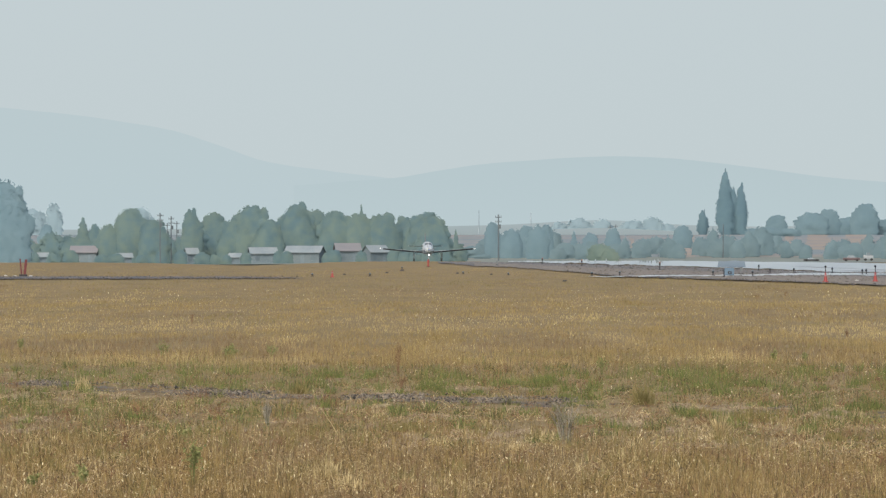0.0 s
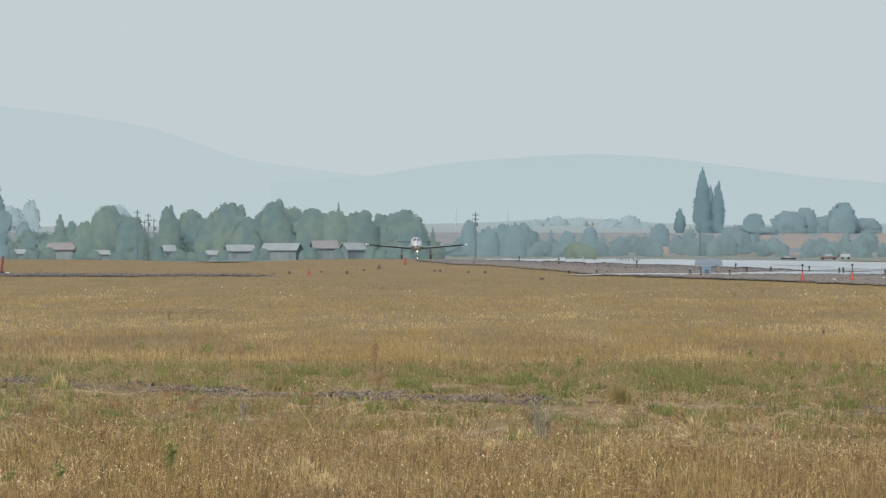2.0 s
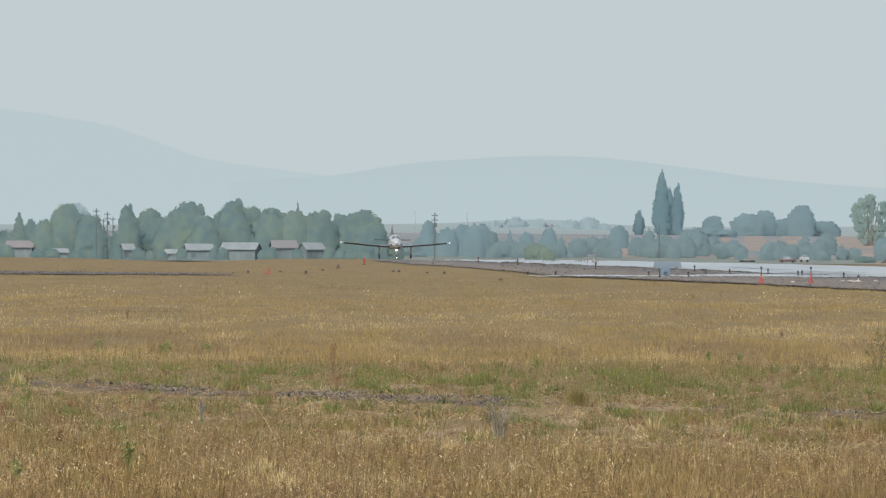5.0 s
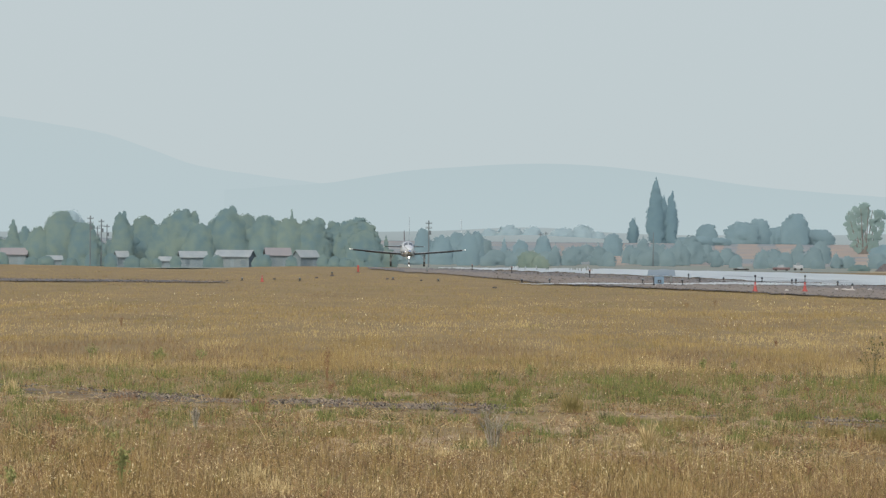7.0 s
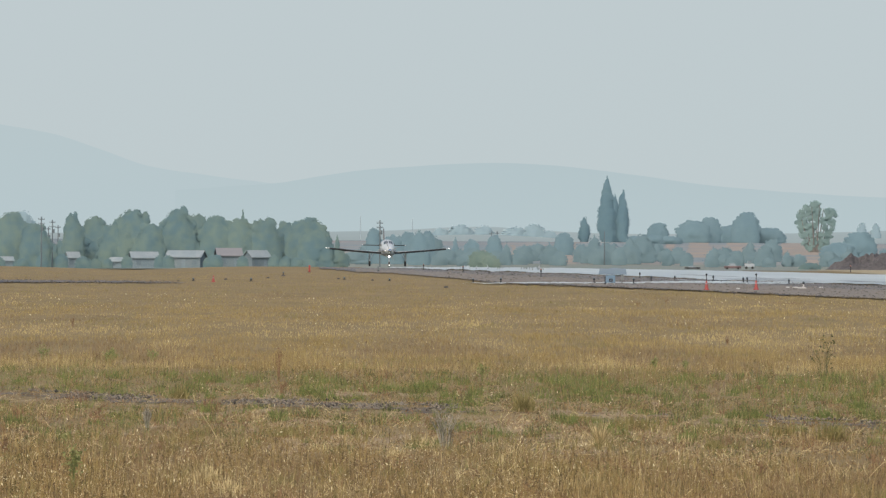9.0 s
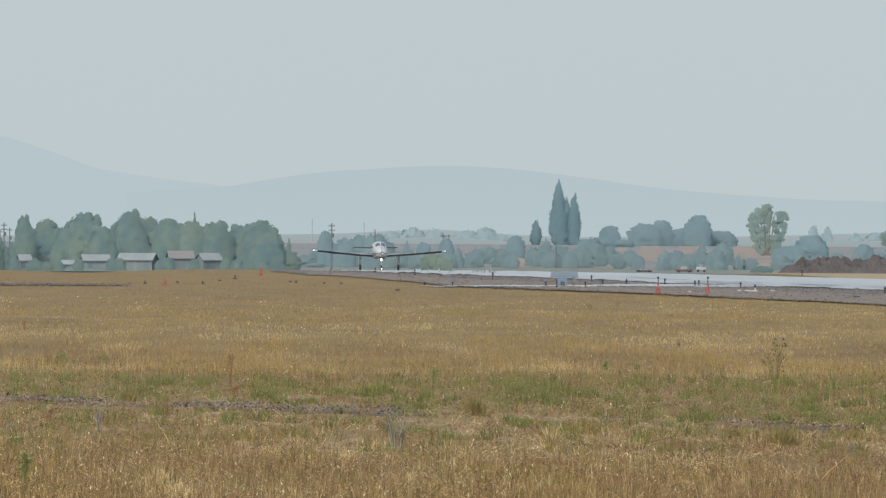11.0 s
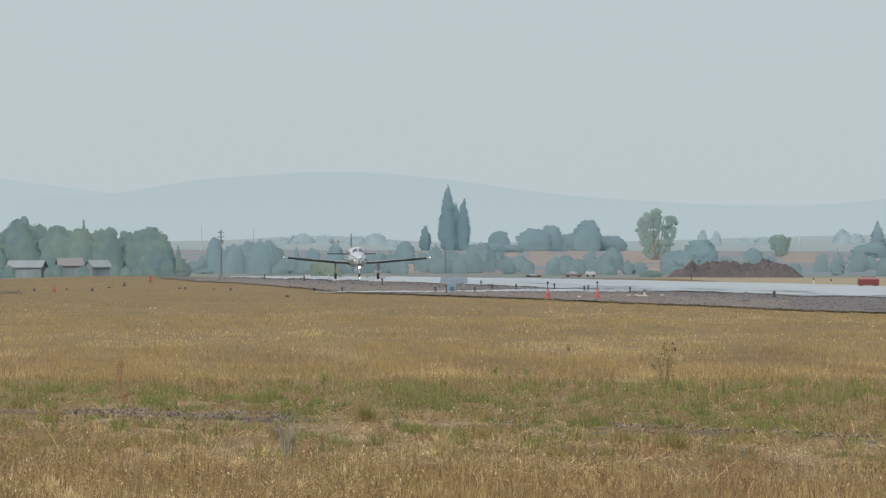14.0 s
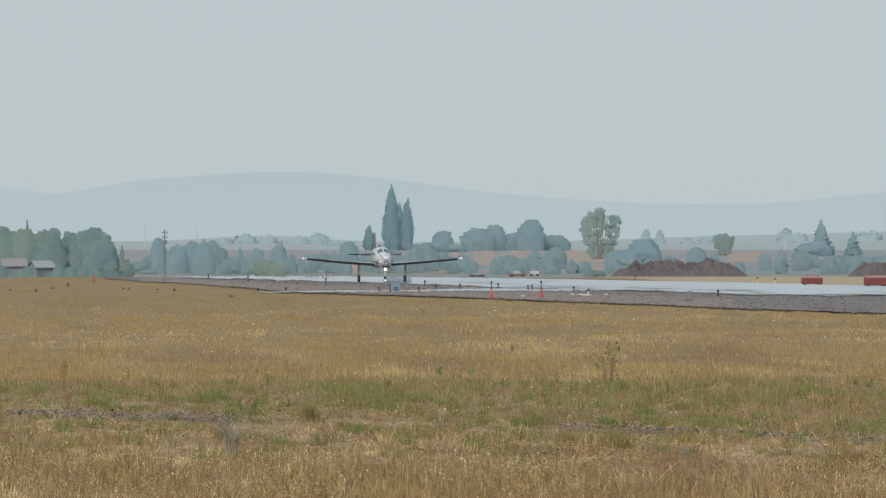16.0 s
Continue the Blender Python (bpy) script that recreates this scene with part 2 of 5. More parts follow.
def sheet(name, xs, ys, lift, material, label):
    """A grid that follows the ground."""
    gx, gy = np.meshgrid(xs, ys)
    gz = height(gx, gy) + lift
    v = np.stack([gx.ravel(), gy.ravel(), gz.ravel()], 1)
    n, m = len(xs), len(ys)
    i = (np.arange(m - 1)[:, None] * n + np.arange(n - 1)[None, :]).ravel()
    ob = arrays(name, v, np.stack([i, i + 1, i + n + 1, i + n], 1), material, smooth=True)
    return tagged(ob, label, "ground", kind="structure")


def band(name, near, far, lift, material, label, category, steps=28, fine=40, jag=0.45, far_jag=0.3):
    """A paved strip between two edges given as bearings and drops."""
    rng = np.random.RandomState(len(label))

    def refine(edge):
        out = []
        slow = 0.0
        for (b1, v1), (b2, v2) in zip(edge, edge[1:]):
            for k in range(fine):
                slow = 0.7 * slow + rng.normal(0, jag)
                out.append((b1 + (b2 - b1) * k / fine, v1 + (v2 - v1) * k / fine + slow))
        return [ground(*p) for p in out + [edge[-1]]]
    a = refine(near)
    jag = far_jag
    c = refine(far)
    verts, faces, n = [], [], len(a)
    for s in range(steps + 1):
        for p, q in zip(a, c):
            r = p.lerp(q, s / steps)
            verts.append((r.x, r.y, float(height(r.x, r.y)) + lift))
    for s in range(steps):
        for i in range(n - 1):
            k = s * n + i
            faces.append((k, k + n, k + n + 1, k + 1))
    ob = arrays(name, verts, faces, material, smooth=True)
    return tagged(ob, label, category, kind="structure")


ys = np.concatenate([np.arange(-60, 500, 20), np.arange(500, 1300, 8), np.arange(1300, 2700, 25), np.arange(2700, 4960, 150)])
xs = np.concatenate([np.arange(-1500, -100, 100), np.arange(-100, 160, 5), np.arange(160, 1600, 90)])
sheet("ground", xs, ys, 0.0, M_SOIL, "dry straw-coloured airfield ground reaching the hills")
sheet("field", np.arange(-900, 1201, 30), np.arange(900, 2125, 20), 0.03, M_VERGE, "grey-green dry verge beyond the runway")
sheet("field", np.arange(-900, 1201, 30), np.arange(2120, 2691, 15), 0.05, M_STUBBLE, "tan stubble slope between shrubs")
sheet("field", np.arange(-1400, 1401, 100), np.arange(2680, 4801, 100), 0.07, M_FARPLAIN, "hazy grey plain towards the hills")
def patch(b0, b1, y0, y1):
    """A strip of bare stubble that runs up the slope, with ragged sides."""
    rng = np.random.RandomState(int(b0))
    ys = np.arange(y0, y1, 12.0)
    wob = np.cumsum(rng.normal(0, 1.2, (2, len(ys))), 1)
    s = np.linspace(0, 1, 5)
    bb = (b0 + wob[0])[:, None] * (1 - s) + (b1 + wob[1])[:, None] * s
    x = bb * ys[:, None] / FOCAL
    y = np.broadcast_to(ys[:, None], x.shape)
    v = np.stack([x.ravel(), y.ravel(), (height(x, y) + 0.09).ravel()], 1)
    i = (np.arange(len(ys) - 1)[:, None] * 5 + np.arange(4)[None]).ravel()
    tagged(arrays("field", v, np.stack([i, i + 1, i + 6, i + 5], 1), M_TAN), "orange-tan stubble patch on the slope", "ground", kind="structure")


for q in ((170, 186, 2130, 2560), (266, 292, 2110, 2640), (450, 468, 2250, 2620), (488, 524, 2260, 2660), (556, 596, 2300, 2660), (655, 745, 2330, 2660), (694, 730, 2130, 2300), (940, 1010, 2330, 2620), (372, 384, 2200, 2500), (300, 520, 2112, 2150)):
    patch(*q)
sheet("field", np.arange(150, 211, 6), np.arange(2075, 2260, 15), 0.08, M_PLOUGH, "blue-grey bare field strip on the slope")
sheet("field", np.arange(-5, 41, 5), np.arange(700, 905, 8), 0.03, M_VERGE, "grey-green verge at the runway's far side")
sheet("field", np.arange(40, 161, 5), np.arange(545, 1000, 8), 0.03, M_VERGE_DRY, "pale yellow dry bank beyond the runway")
# pavement
# EDGE is where the mirage begins, placed to fit the camera's view
EDGE = [(1500, 79), (1211, 71.5), (951, 67.8), (560, 56.5), (251, 46), (170, 43.8), (70, 41), (-40, 38.8), (-100, 37.8), (-165, 37.4)]
NEAR = [(1500, 112), (1211, 103.5), (951, 94), (560, 77.8), (251, 66.8), (170, 65.3), (70, 55.0), (-40, 47.2), (-100, 44.6), (-165, 39)]
band("pavement", NEAR, EDGE, 0.05, M_ASPHALT, "worn grey-brown asphalt apron beside the runway", "pavement")
band("runway", EDGE[:-2], [(1500, 61), (1211, 54), (951, 47.8), (560, 40.2), (251, 36.9), (170, 36.9), (70, 36.9), (-40, 37.3)], 0.085, M_RUNWAY, "pale glaring runway shimmering like water in the heat", "runway", far_jag=0.14)
MID = [(b, e + 0.36 * (float(np.interp(b, [p[0] for p in NEAR[::-1]], [p[1] for p in NEAR[::-1]])) - e)) for b, e in EDGE]
band("pavement", NEAR[2:9], MID[2:9], 0.056, M_SHOULDER, "brown-grey gravelly shoulder of the old apron", "pavement")
rng = np.random.RandomState(61)
for k in range(22):                       # grey streaks on the runway's near side, pale on the apron: the mirage's painted edge
    b0, run, off = rng.uniform(300, 1250), rng.uniform(50, 190), rng.uniform(-6.0, 4.0)
    v0, v1 = (float(np.interp(q, [p[0] for p in EDGE[::-1]], [p[1] for p in EDGE[::-1]])) + off for q in (b0, b0 + run))
    thick = rng.uniform(0.5, 1.3)
    band("mirage_streak", [(b0 + run, v1 + 0.1), (b0 + run / 2, (v0 + v1) / 2 + thick), (b0, v0 + 0.1)], [(b0 + run, v1), (b0 + run / 2, (v0 + v1) / 2), (b0, v0)], 0.105, M_STREAK if off < 0 else M_RUNWAY,
         "long grey worn streak on the runway" if off < 0 else "long pale worn streak on the apron", "streak", steps=3, fine=14, jag=0.12, far_jag=0.12)
# painted reflection of the poplars, as the mirage mirrors them on the runway
band("poplar_mirage", [(380, 49.6), (352, 49.2), (330, 48.4)], [(378, 37.6), (352, 37.5), (332, 37.4)], 0.1, M_POPLAR_MIRAGE, "blue-grey patch across the pale runway behind the sign", "runway patch", fine=12)
# a second strip of mirrored sky, put in as pale colour
band("mirage_line", [(90, 66), (300, 64.6), (500, 62.2), (711, 63)], [(90, 65), (300, 62.6), (500, 58.8), (711, 58)], 0.07, M_RUNWAY, "pale strip along the asphalt edge", "line")
band("pavement", [(560, 78.0), (251, 67.1), (170, 65.6), (120, 61.0)], [(560, 77.0), (251, 65.8), (170, 64.5), (120, 60.2)], 0.065, M_ASPHALT_DARK, "dark broken edge of the asphalt", "pavement")
band("taxiway", [(-400, 66.8), (-560, 67.8), (-1250, 68.8)], [(-420, 66.0), (-560, 63.9), (-1250, 63.8)], 0.05, M_ASPHALT_DARK, "dark asphalt taxiway edge across the dry grass", "taxiway", jag=0.28, far_jag=0.28)

# far distance: hazy sky ring, hills and plain
def backdrop_ring():
    n, r = 72, 4900.0
    v, f = [], []
    for z in (-20.0, 40.0, 150.0, 420.0):
        for i in range(n):
            a = 2 * math.pi * i / n
            v.append((r * math.cos(a), r * math.sin(a), z))
    for k in range(3):
        for i in range(n):
            f.append((k * n + i, k * n + (i + 1) % n, (k + 1) * n + (i + 1) % n, (k + 1) * n + i))
    return tagged(arrays("backdrop", v, f, M_SKY), "pale grey-blue smoky sky above the horizon", "sky", kind="structure")


def ridge(line, d, depth, material, label):
    """A far hill: a rounded long body under a skyline of bearings and drops."""
    pts, rings = np.array(line, float), []
    b = np.linspace(pts[0, 0], pts[-1, 0], 160)
    top = np.interp(b, pts[:, 0], pts[:, 1])
    k = np.exp(-np.linspace(-2, 2, 9) ** 2)
    top = np.convolve(np.pad(top, 4, mode="edge"), k / k.sum(), "valid")
    rng = np.random.RandomState(5)
    top = top + np.convolve(rng.normal(0, 1.2, len(top) + 6), np.ones(7) / 7, "valid")
    verts, faces, m = [], [], 7
    for bi, ti in zip(b, top):
        for j in range(m):
            s = j / (m - 1)
            dd = d - depth * math.cos(s * math.pi / 2)
            verts.append((bi * dd / FOCAL, dd, (level(ti, d) - 2) * math.sin(s * math.pi / 2) + 2))
    for i in range(len(b) - 1):
        for j in range(m - 1):
            q = i * m + j
            faces.append((q, q + m, q + m + 1, q + 1))
    return tagged(arrays("backdrop", verts, faces, material, smooth=True), label, "hill", kind="structure")


backdrop_ring()
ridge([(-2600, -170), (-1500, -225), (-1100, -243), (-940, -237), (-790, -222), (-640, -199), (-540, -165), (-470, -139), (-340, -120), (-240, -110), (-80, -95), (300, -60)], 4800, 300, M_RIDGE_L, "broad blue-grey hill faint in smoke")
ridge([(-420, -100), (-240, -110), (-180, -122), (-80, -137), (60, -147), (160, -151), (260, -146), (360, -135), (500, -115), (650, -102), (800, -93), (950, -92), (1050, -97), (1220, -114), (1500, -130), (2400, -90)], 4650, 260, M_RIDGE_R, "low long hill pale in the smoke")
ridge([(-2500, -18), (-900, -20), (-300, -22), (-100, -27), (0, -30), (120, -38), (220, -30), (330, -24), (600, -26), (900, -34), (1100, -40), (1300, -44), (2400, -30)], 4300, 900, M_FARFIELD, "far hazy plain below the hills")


# ---- trees ----
def leaf_cloud(rng, centres, radii, count, size):
    """Quads scattered close about the skins of lobes."""
    w = np.prod(radii, 1) ** 0.67
    pick = rng.choice(len(centres), count, p=w / w.sum())
    d = rng.normal(size=(count, 3))
    d /= np.linalg.norm(d, axis=1)[:, None]
    rim = np.abs(d[:, 1]) < 0.4
    out = np.where(rim & (rng.uniform(0, 1, count) < 0.55), 1.07, 1.0)     # sprays that stand out
    c = centres[pick] + d * radii[pick] * (out * rng.uniform(0.985, np.where(rim, 1.012, 1.0)))[:, None]
    nrm = d / radii[pick] * radii[pick].max(1)[:, None]
    nrm = nrm / np.linalg.norm(nrm, axis=1)[:, None] + rng.normal(0, 0.06, (count, 3))
    nrm[out > 1] += (0, -1.2, 0.3)
    nrm[:, 1] = -np.abs(nrm[:, 1]) - 0.05
    a = np.cross(nrm, rng.normal(size=(count, 3)))
    a /= np.linalg.norm(a, axis=1)[:, None]
    b = np.cross(nrm, a)
    b /= np.linalg.norm(b, axis=1)[:, None]
    s = size * rng.uniform(0.4, 1.3, (count, 1))
    q = np.stack([c - a * s - b * s * 0.6, c + a * s * 0.2 - b * s, c + a * s + b * s * 0.5, c - a * s * 0.3 + b * s], 1)
    return q.reshape(-1, 3), np.arange(count * 4).reshape(-1, 4)


def ball(fine):
    bm = bmesh.new()
    bmesh.ops.create_icosphere(bm, subdivisions=fine, radius=1.0)
    co, tri = np.array([q.co[:] for q in bm.verts]), np.array([[q.index for q in t.verts] for t in bm.faces])
    bm.free()
    return co, tri


BALLS = {1: ball(1), 2: ball(2)}


def close_foliage(rng, centres, radii, fine):
    """The close foliage of a crown: rough boughs that run into one another."""
    co, tri = BALLS[fine]
    v = co[None] * rng.uniform(0.97, 1.02, (len(centres), len(co), 1)) * radii[:, None] + centres[:, None]
    f = tri[None] + (np.arange(len(centres)) * len(co))[:, None, None]
    return v.reshape(-1, 3), f.reshape(-1, 3)


def soften(ob, w, h):
    """Shade a crown as one flat body instead of leaf by leaf: normals face the camera, like haze."""
    co = np.empty(len(ob.data.vertices) * 3, np.float32)
    ob.data.vertices.foreach_get("co", co)
    co = co.reshape(-1, 3)
    n = np.stack([co[:, 0] / w * 0.3, np.full(len(co), -0.8), 0.38 + 0.3 * (co[:, 2] / h - 0.5)], 1)
    n /= np.linalg.norm(n, axis=1)[:, None]
    ob.data.polygons.foreach_set("use_smooth", np.ones(len(ob.data.polygons), bool))
    ob.data.normals_split_custom_set_from_vertices(n.tolist())


def tree(form, b, d, top, width, leaf, label, seed, base=None, group="", name="tree"):
    """A tree on bearing b, d metres out, its top at drop top, its crown width wide (same units)."""
    rng = np.random.RandomState(seed)
    foot = spot(b, d)
    h = level(top, d) - foot.z
    w = width * d / FOCAL / 2 * (1.12 if form == "broad" else 1.0)
    root = new(name)
    root.location = foot
    bm = bmesh.new()
    cen, rad = [], []                       # boughs
    small = name == "shrub" or d > 3000
    if form == "column":
        rod(bm, (0, 0, -0.3), (0, 0, h * 0.8), w * 0.16, w * 0.03)
        m = 9 if name == "shrub" else 22
        for k in range(m):
            s = k / (m - 1)
            ww = w * (0.62 + 0.38 * math.sin(min(1, s / 0.35) * math.pi / 2)) * (1 - max(0, s - 0.35) / 0.65) ** 0.66 + 0.08 * w
            ww *= rng.uniform(0.86, 1.1)
            cen.append((rng.normal(0, 0.1) * w, 0, h * (0.05 + 0.91 * s)))
            rad.append((ww, w * 0.9 * min(1, ww / w + 0.2), h * (1.9 / m) * rng.uniform(0.85, 1.3)))
        n, size = (340, 0.07 * w + 0.05) if name == "shrub" else (2600, 0.035 * w + 0.1)
    elif form == "cone":
        rod(bm, (0, 0, -0.3), (0, 0, h * 0.9), w * 0.12, w * 0.02)
        for k in range(16):
            s = (k + 0.5) / 16
            ww = w * (1.04 - s) ** 0.85 * rng.uniform(0.8, 1.12)
            cen.append((rng.normal(0, 0.1) * ww, 0, h * (0.06 + 0.9 * s)))
            rad.append((ww, ww * 0.8, h * 0.065))
        n, size = 700 if small else 1600, 0.035 * w + 0.09
    elif form == "open":
        for k in range(9):
            x = w * (-0.8 + 1.6 * (k + rng.uniform(0.2, 0.8)) / 9)
            z = h * rng.uniform(0.8, 0.93) * (1 - 0.2 * (x / w) ** 2)
            y, x0 = rng.uniform(-0.3, 0.3) * w, x * 0.55
            rod(bm, (x0 * 0.5, 0, -0.3), (x, y, z), w * 0.04, w * 0.01, 6)
        for k in range(210):
            x, s = rng.uniform(-0.88, 0.88), rng.uniform(0.06, 1.0)
            z = s * h * 0.95 * (1 - 0.2 * x * x)
            cleft = abs(math.sin(5.2 * x + 1.3 * s)) < 0.16 and s > 0.45      # clefts between the stems
            if not cleft and abs(x) < 0.45 + 0.55 * s:
                cen.append((x * w, rng.uniform(0.0, 0.08) * w, z))
                rad.append((w * rng.uniform(0.08, 0.15), w * 0.1, h * rng.uniform(0.035, 0.065)))
        n, size = 5600, 0.014 * w + 0.12
    else:                                   # full crown over a skirt
        rod(bm, (0, 0, -0.3), (0, 0, h * 0.5), w * 0.1, w * 0.06)
        cen += [(0, 0, h * 0.5), (-w * 0.42, 0, h * 0.36), (w * 0.42, 0, h * 0.36), (rng.uniform(-0.2, 0.2) * w, 0, h * 0.66)]
        rad += [(w * 0.84, w * 0.6, h * 0.4), (w * 0.56, w * 0.5, h * 0.36), (w * 0.56, w * 0.5, h * 0.36), (w * 0.66, w * 0.4, h * 0.31)]
        for x in (-0.5, 0.0, 0.5):
            cen.append((x * w, -0.05 * w, h * 0.14))
            rad.append((w * 0.5, w * 0.4, h * 0.22))
        m = 7 if small else 15
        for k in range(m):                  # boughs that roughen the outline
            an = math.pi * (-0.08 + 1.16 * (k + rng.uniform(0.1, 0.9)) / m)
            rr = rng.uniform(0.7, 0.84) if small else rng.uniform(0.74, 0.93)
            x, z = math.cos(an) * w * rr, h * (0.4 + 0.6 * max(-0.3, math.sin(an)) * rr)
            rod(bm, (0, 0, h * 0.25), (x * 0.9, 0, z), w * 0.045, w * 0.012, 5)
            cen.append((x, rng.uniform(0.0, 0.15) * w, z))
            rad.append((w * rng.uniform(0.14, 0.3), w * 0.2, h * rng.uniform(0.06, 0.12)))
        n, size = (480, 0.028 * (w + h * 0.5) + 0.04) if small else (4200, 0.009 * (w + h * 0.5) + 0.07)
    part("trunk", bm, M_BARK, root)
    cen, rad = np.array(cen), np.array(rad)
    v, f = leaf_cloud(rng, cen, rad, n, size)
    iv, jf = close_foliage(rng, cen, rad * (0.85 if form == "open" else 1.0), 1 if small or form == "open" else 2)
    f = np.concatenate([f[:, [0, 1, 2]], f[:, [0, 2, 3]], jf + len(v)])
    soften(arrays("crown", np.concatenate([v, iv]), f, leaf, root), w, h)
    return tagged(root, label, "shrub" if name == "shrub" else "tree", group)


DARK, PALE = "dark blue-green broadleaf tree behind the houses, hazy", "faint hazy tree on the far plain"
TREES = [
    # form, bearing, distance, top, width, label
    ("broad", -935, 1500, -112, 92, "tall broad dark tree at the edge of the settlement"),
    ("broad", -858, 2100, -30, 28, "small round hazy tree near houses"),
    ("cone", -793, 1950, -43, 44, "pointed dark conifer among the houses"),
    ("broad", -772, 1980, -28, 30, DARK), ("broad", -745, 1900, -30, 50, DARK), ("broad", -708, 1900, -58, 62, DARK), ("broad", -668, 1890, -38, 50, DARK),
    ("broad", -600, 1920, -53, 36, DARK), ("broad", -560, 1940, -52, 50, DARK), ("broad", -528, 1900, -40, 50, DARK), ("broad", -492, 1900, -64, 70, DARK), ("broad", -465, 1890, -40, 50, DARK),
    ("broad", -415, 1900, -66, 64, DARK), ("broad", -385, 1910, -58, 60, DARK), ("broad", -345, 1900, -54, 60, DARK), ("cone", -300, 1960, -66, 24, "thin-topped tree above the grove"),
    ("broad", -305, 1900, -50, 62, DARK), ("broad", -262, 1900, -48, 62, DARK), ("broad", -225, 1910, -42, 50, DARK), ("broad", -185, 1890, -50, 72, DARK), ("broad", -172, 1880, -30, 60, DARK),
    ("cone", -133, 1950, -20, 20, "slim grey-green conifer by the grove"),
    ("broad", -68, 2100, -34, 26, "dark tree beside a utility pole"), ("broad", -35, 2080, -20, 36, "dark low tree in a clump"), ("broad", -8, 2100, -28, 26, "dark low tree in a clump"),
    ("broad", 12, 2060, -24, 36, "dark low tree in a clump"), ("broad", 28, 2090, -30, 22, "dark low tree in a clump"), ("cone", 76, 2200, -18, 18, "slim hazy tree on the rise"),
    ("broad", 105, 2150, -14, 24, "low hazy tree on dry ground"), ("broad", 145, 2200, -22, 26, "low hazy tree on dry ground"), ("broad", 268, 2300, -27, 30, "low hazy tree on the rise"),
    ("column", 304, 2680, -54, 19, "short slim poplar on the rise"),
    ("column", 344, 2700, -123, 31, "tall slender dark poplar on the rise"), ("column", 359, 2720, -93, 20, "slender poplar in a row of three"), ("column", 372, 2700, -101, 22, "slender poplar in a row of three"),
    ("broad", 393, 2750, -22, 24, "low hazy tree beside the poplars"),
    ("broad", 435, 2700, -46, 34, "rounded hazy tree on the rise"), ("broad", 418, 2600, -24, 60, "wide hazy tree on the rise"), ("broad", 455, 2600, -22, 40, "wide hazy tree on the rise"),
    ("broad", 497, 2650, -50, 54, "broad hazy tree on the rise"), ("broad", 525, 2660, -56, 40, "broad hazy tree on the rise"), ("broad", 560, 2700, -42, 44, "broad hazy tree on the rise"),
    ("broad", 590, 2680, -65, 46, "tall domed hazy tree on the rise"), ("broad", 630, 2690, -38, 56, "broad hazy tree on the rise"),
    ("open", 714, 2400, -87, 80, "tall many-stemmed tree with gaps in its crown"),
    ("broad", 793, 2300, -32, 52, "round hazy tree on dry ground"), ("broad", 757, 2150, -12, 60, "pale green willow beside dirt mounds"),
    ("broad", 886, 2300, -17, 30, "small leaning tree behind a dirt mound"), ("open", 933, 2500, -42, 44, "small spreading tree with open crown"),
    ("cone", 1106, 2500, -66, 44, "dark conifer with broad base"), ("cone", 1163, 2500, -45, 30, "small dark conifer by a farm"), ("broad", 1095, 2480, -26, 60, "low dark trees by a farm"),
    ("broad", 1290, 2400, -50, 60, "hazy tree at the edge of the plain"), ("broad", -1010, 1600, -90, 90, "tall broad dark tree at the edge of the settlement"),
]
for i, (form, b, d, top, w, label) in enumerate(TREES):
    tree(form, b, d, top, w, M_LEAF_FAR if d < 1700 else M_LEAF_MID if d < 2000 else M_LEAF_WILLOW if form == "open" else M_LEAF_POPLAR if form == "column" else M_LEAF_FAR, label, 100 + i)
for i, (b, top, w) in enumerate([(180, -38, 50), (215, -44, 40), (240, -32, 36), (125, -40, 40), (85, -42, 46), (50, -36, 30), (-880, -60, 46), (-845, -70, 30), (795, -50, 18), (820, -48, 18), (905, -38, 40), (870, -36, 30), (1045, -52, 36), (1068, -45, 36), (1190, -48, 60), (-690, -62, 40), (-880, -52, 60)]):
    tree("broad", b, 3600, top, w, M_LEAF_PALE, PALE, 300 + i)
# clumps of shrubs on the slope below the rise: bearing, drop of the top, width
rng = np.random.RandomState(8)
SLOPE = [(-105, 8, 34), (-82, -4, 30), (-50, -14, 40), (-20, -22, 44), (10, -24, 46), (36, -20, 40), (60, 2, 34), (84, 6, 36), (108, 0, 40), (150, 4, 30), (166, -4, 26),
         (196, -6, 34), (218, -9, 40), (244, -5, 38), (262, 4, 22), (300, -8, 30), (322, -16, 40), (348, -12, 38), (366, -2, 26), (384, -14, 36), (408, -26, 42), (432, -10, 34), (452, 2, 24),
         (470, -4, 30), (486, 6, 22), (533, 0, 30), (552, -4, 36), (572, 2, 30), (597, -11, 32), (620, 0, 30), (637, -19, 34), (664, 6, 24), (684, 8, 26), (738, 2, 34), (772, 0, 30), (812, 4, 34), (838, -2, 26),
         (874, -4, 24), (960, 8, 22), (1006, -8, 24), (1036, -10, 26), (1070, -12, 34), (1092, -4, 26)]
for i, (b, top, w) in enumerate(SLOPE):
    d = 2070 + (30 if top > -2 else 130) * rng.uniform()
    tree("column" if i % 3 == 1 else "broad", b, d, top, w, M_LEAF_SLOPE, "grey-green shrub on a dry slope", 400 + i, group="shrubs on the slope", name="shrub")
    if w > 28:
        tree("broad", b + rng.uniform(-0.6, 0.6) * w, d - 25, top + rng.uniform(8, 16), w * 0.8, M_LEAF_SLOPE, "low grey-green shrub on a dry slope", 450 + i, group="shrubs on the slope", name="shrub")
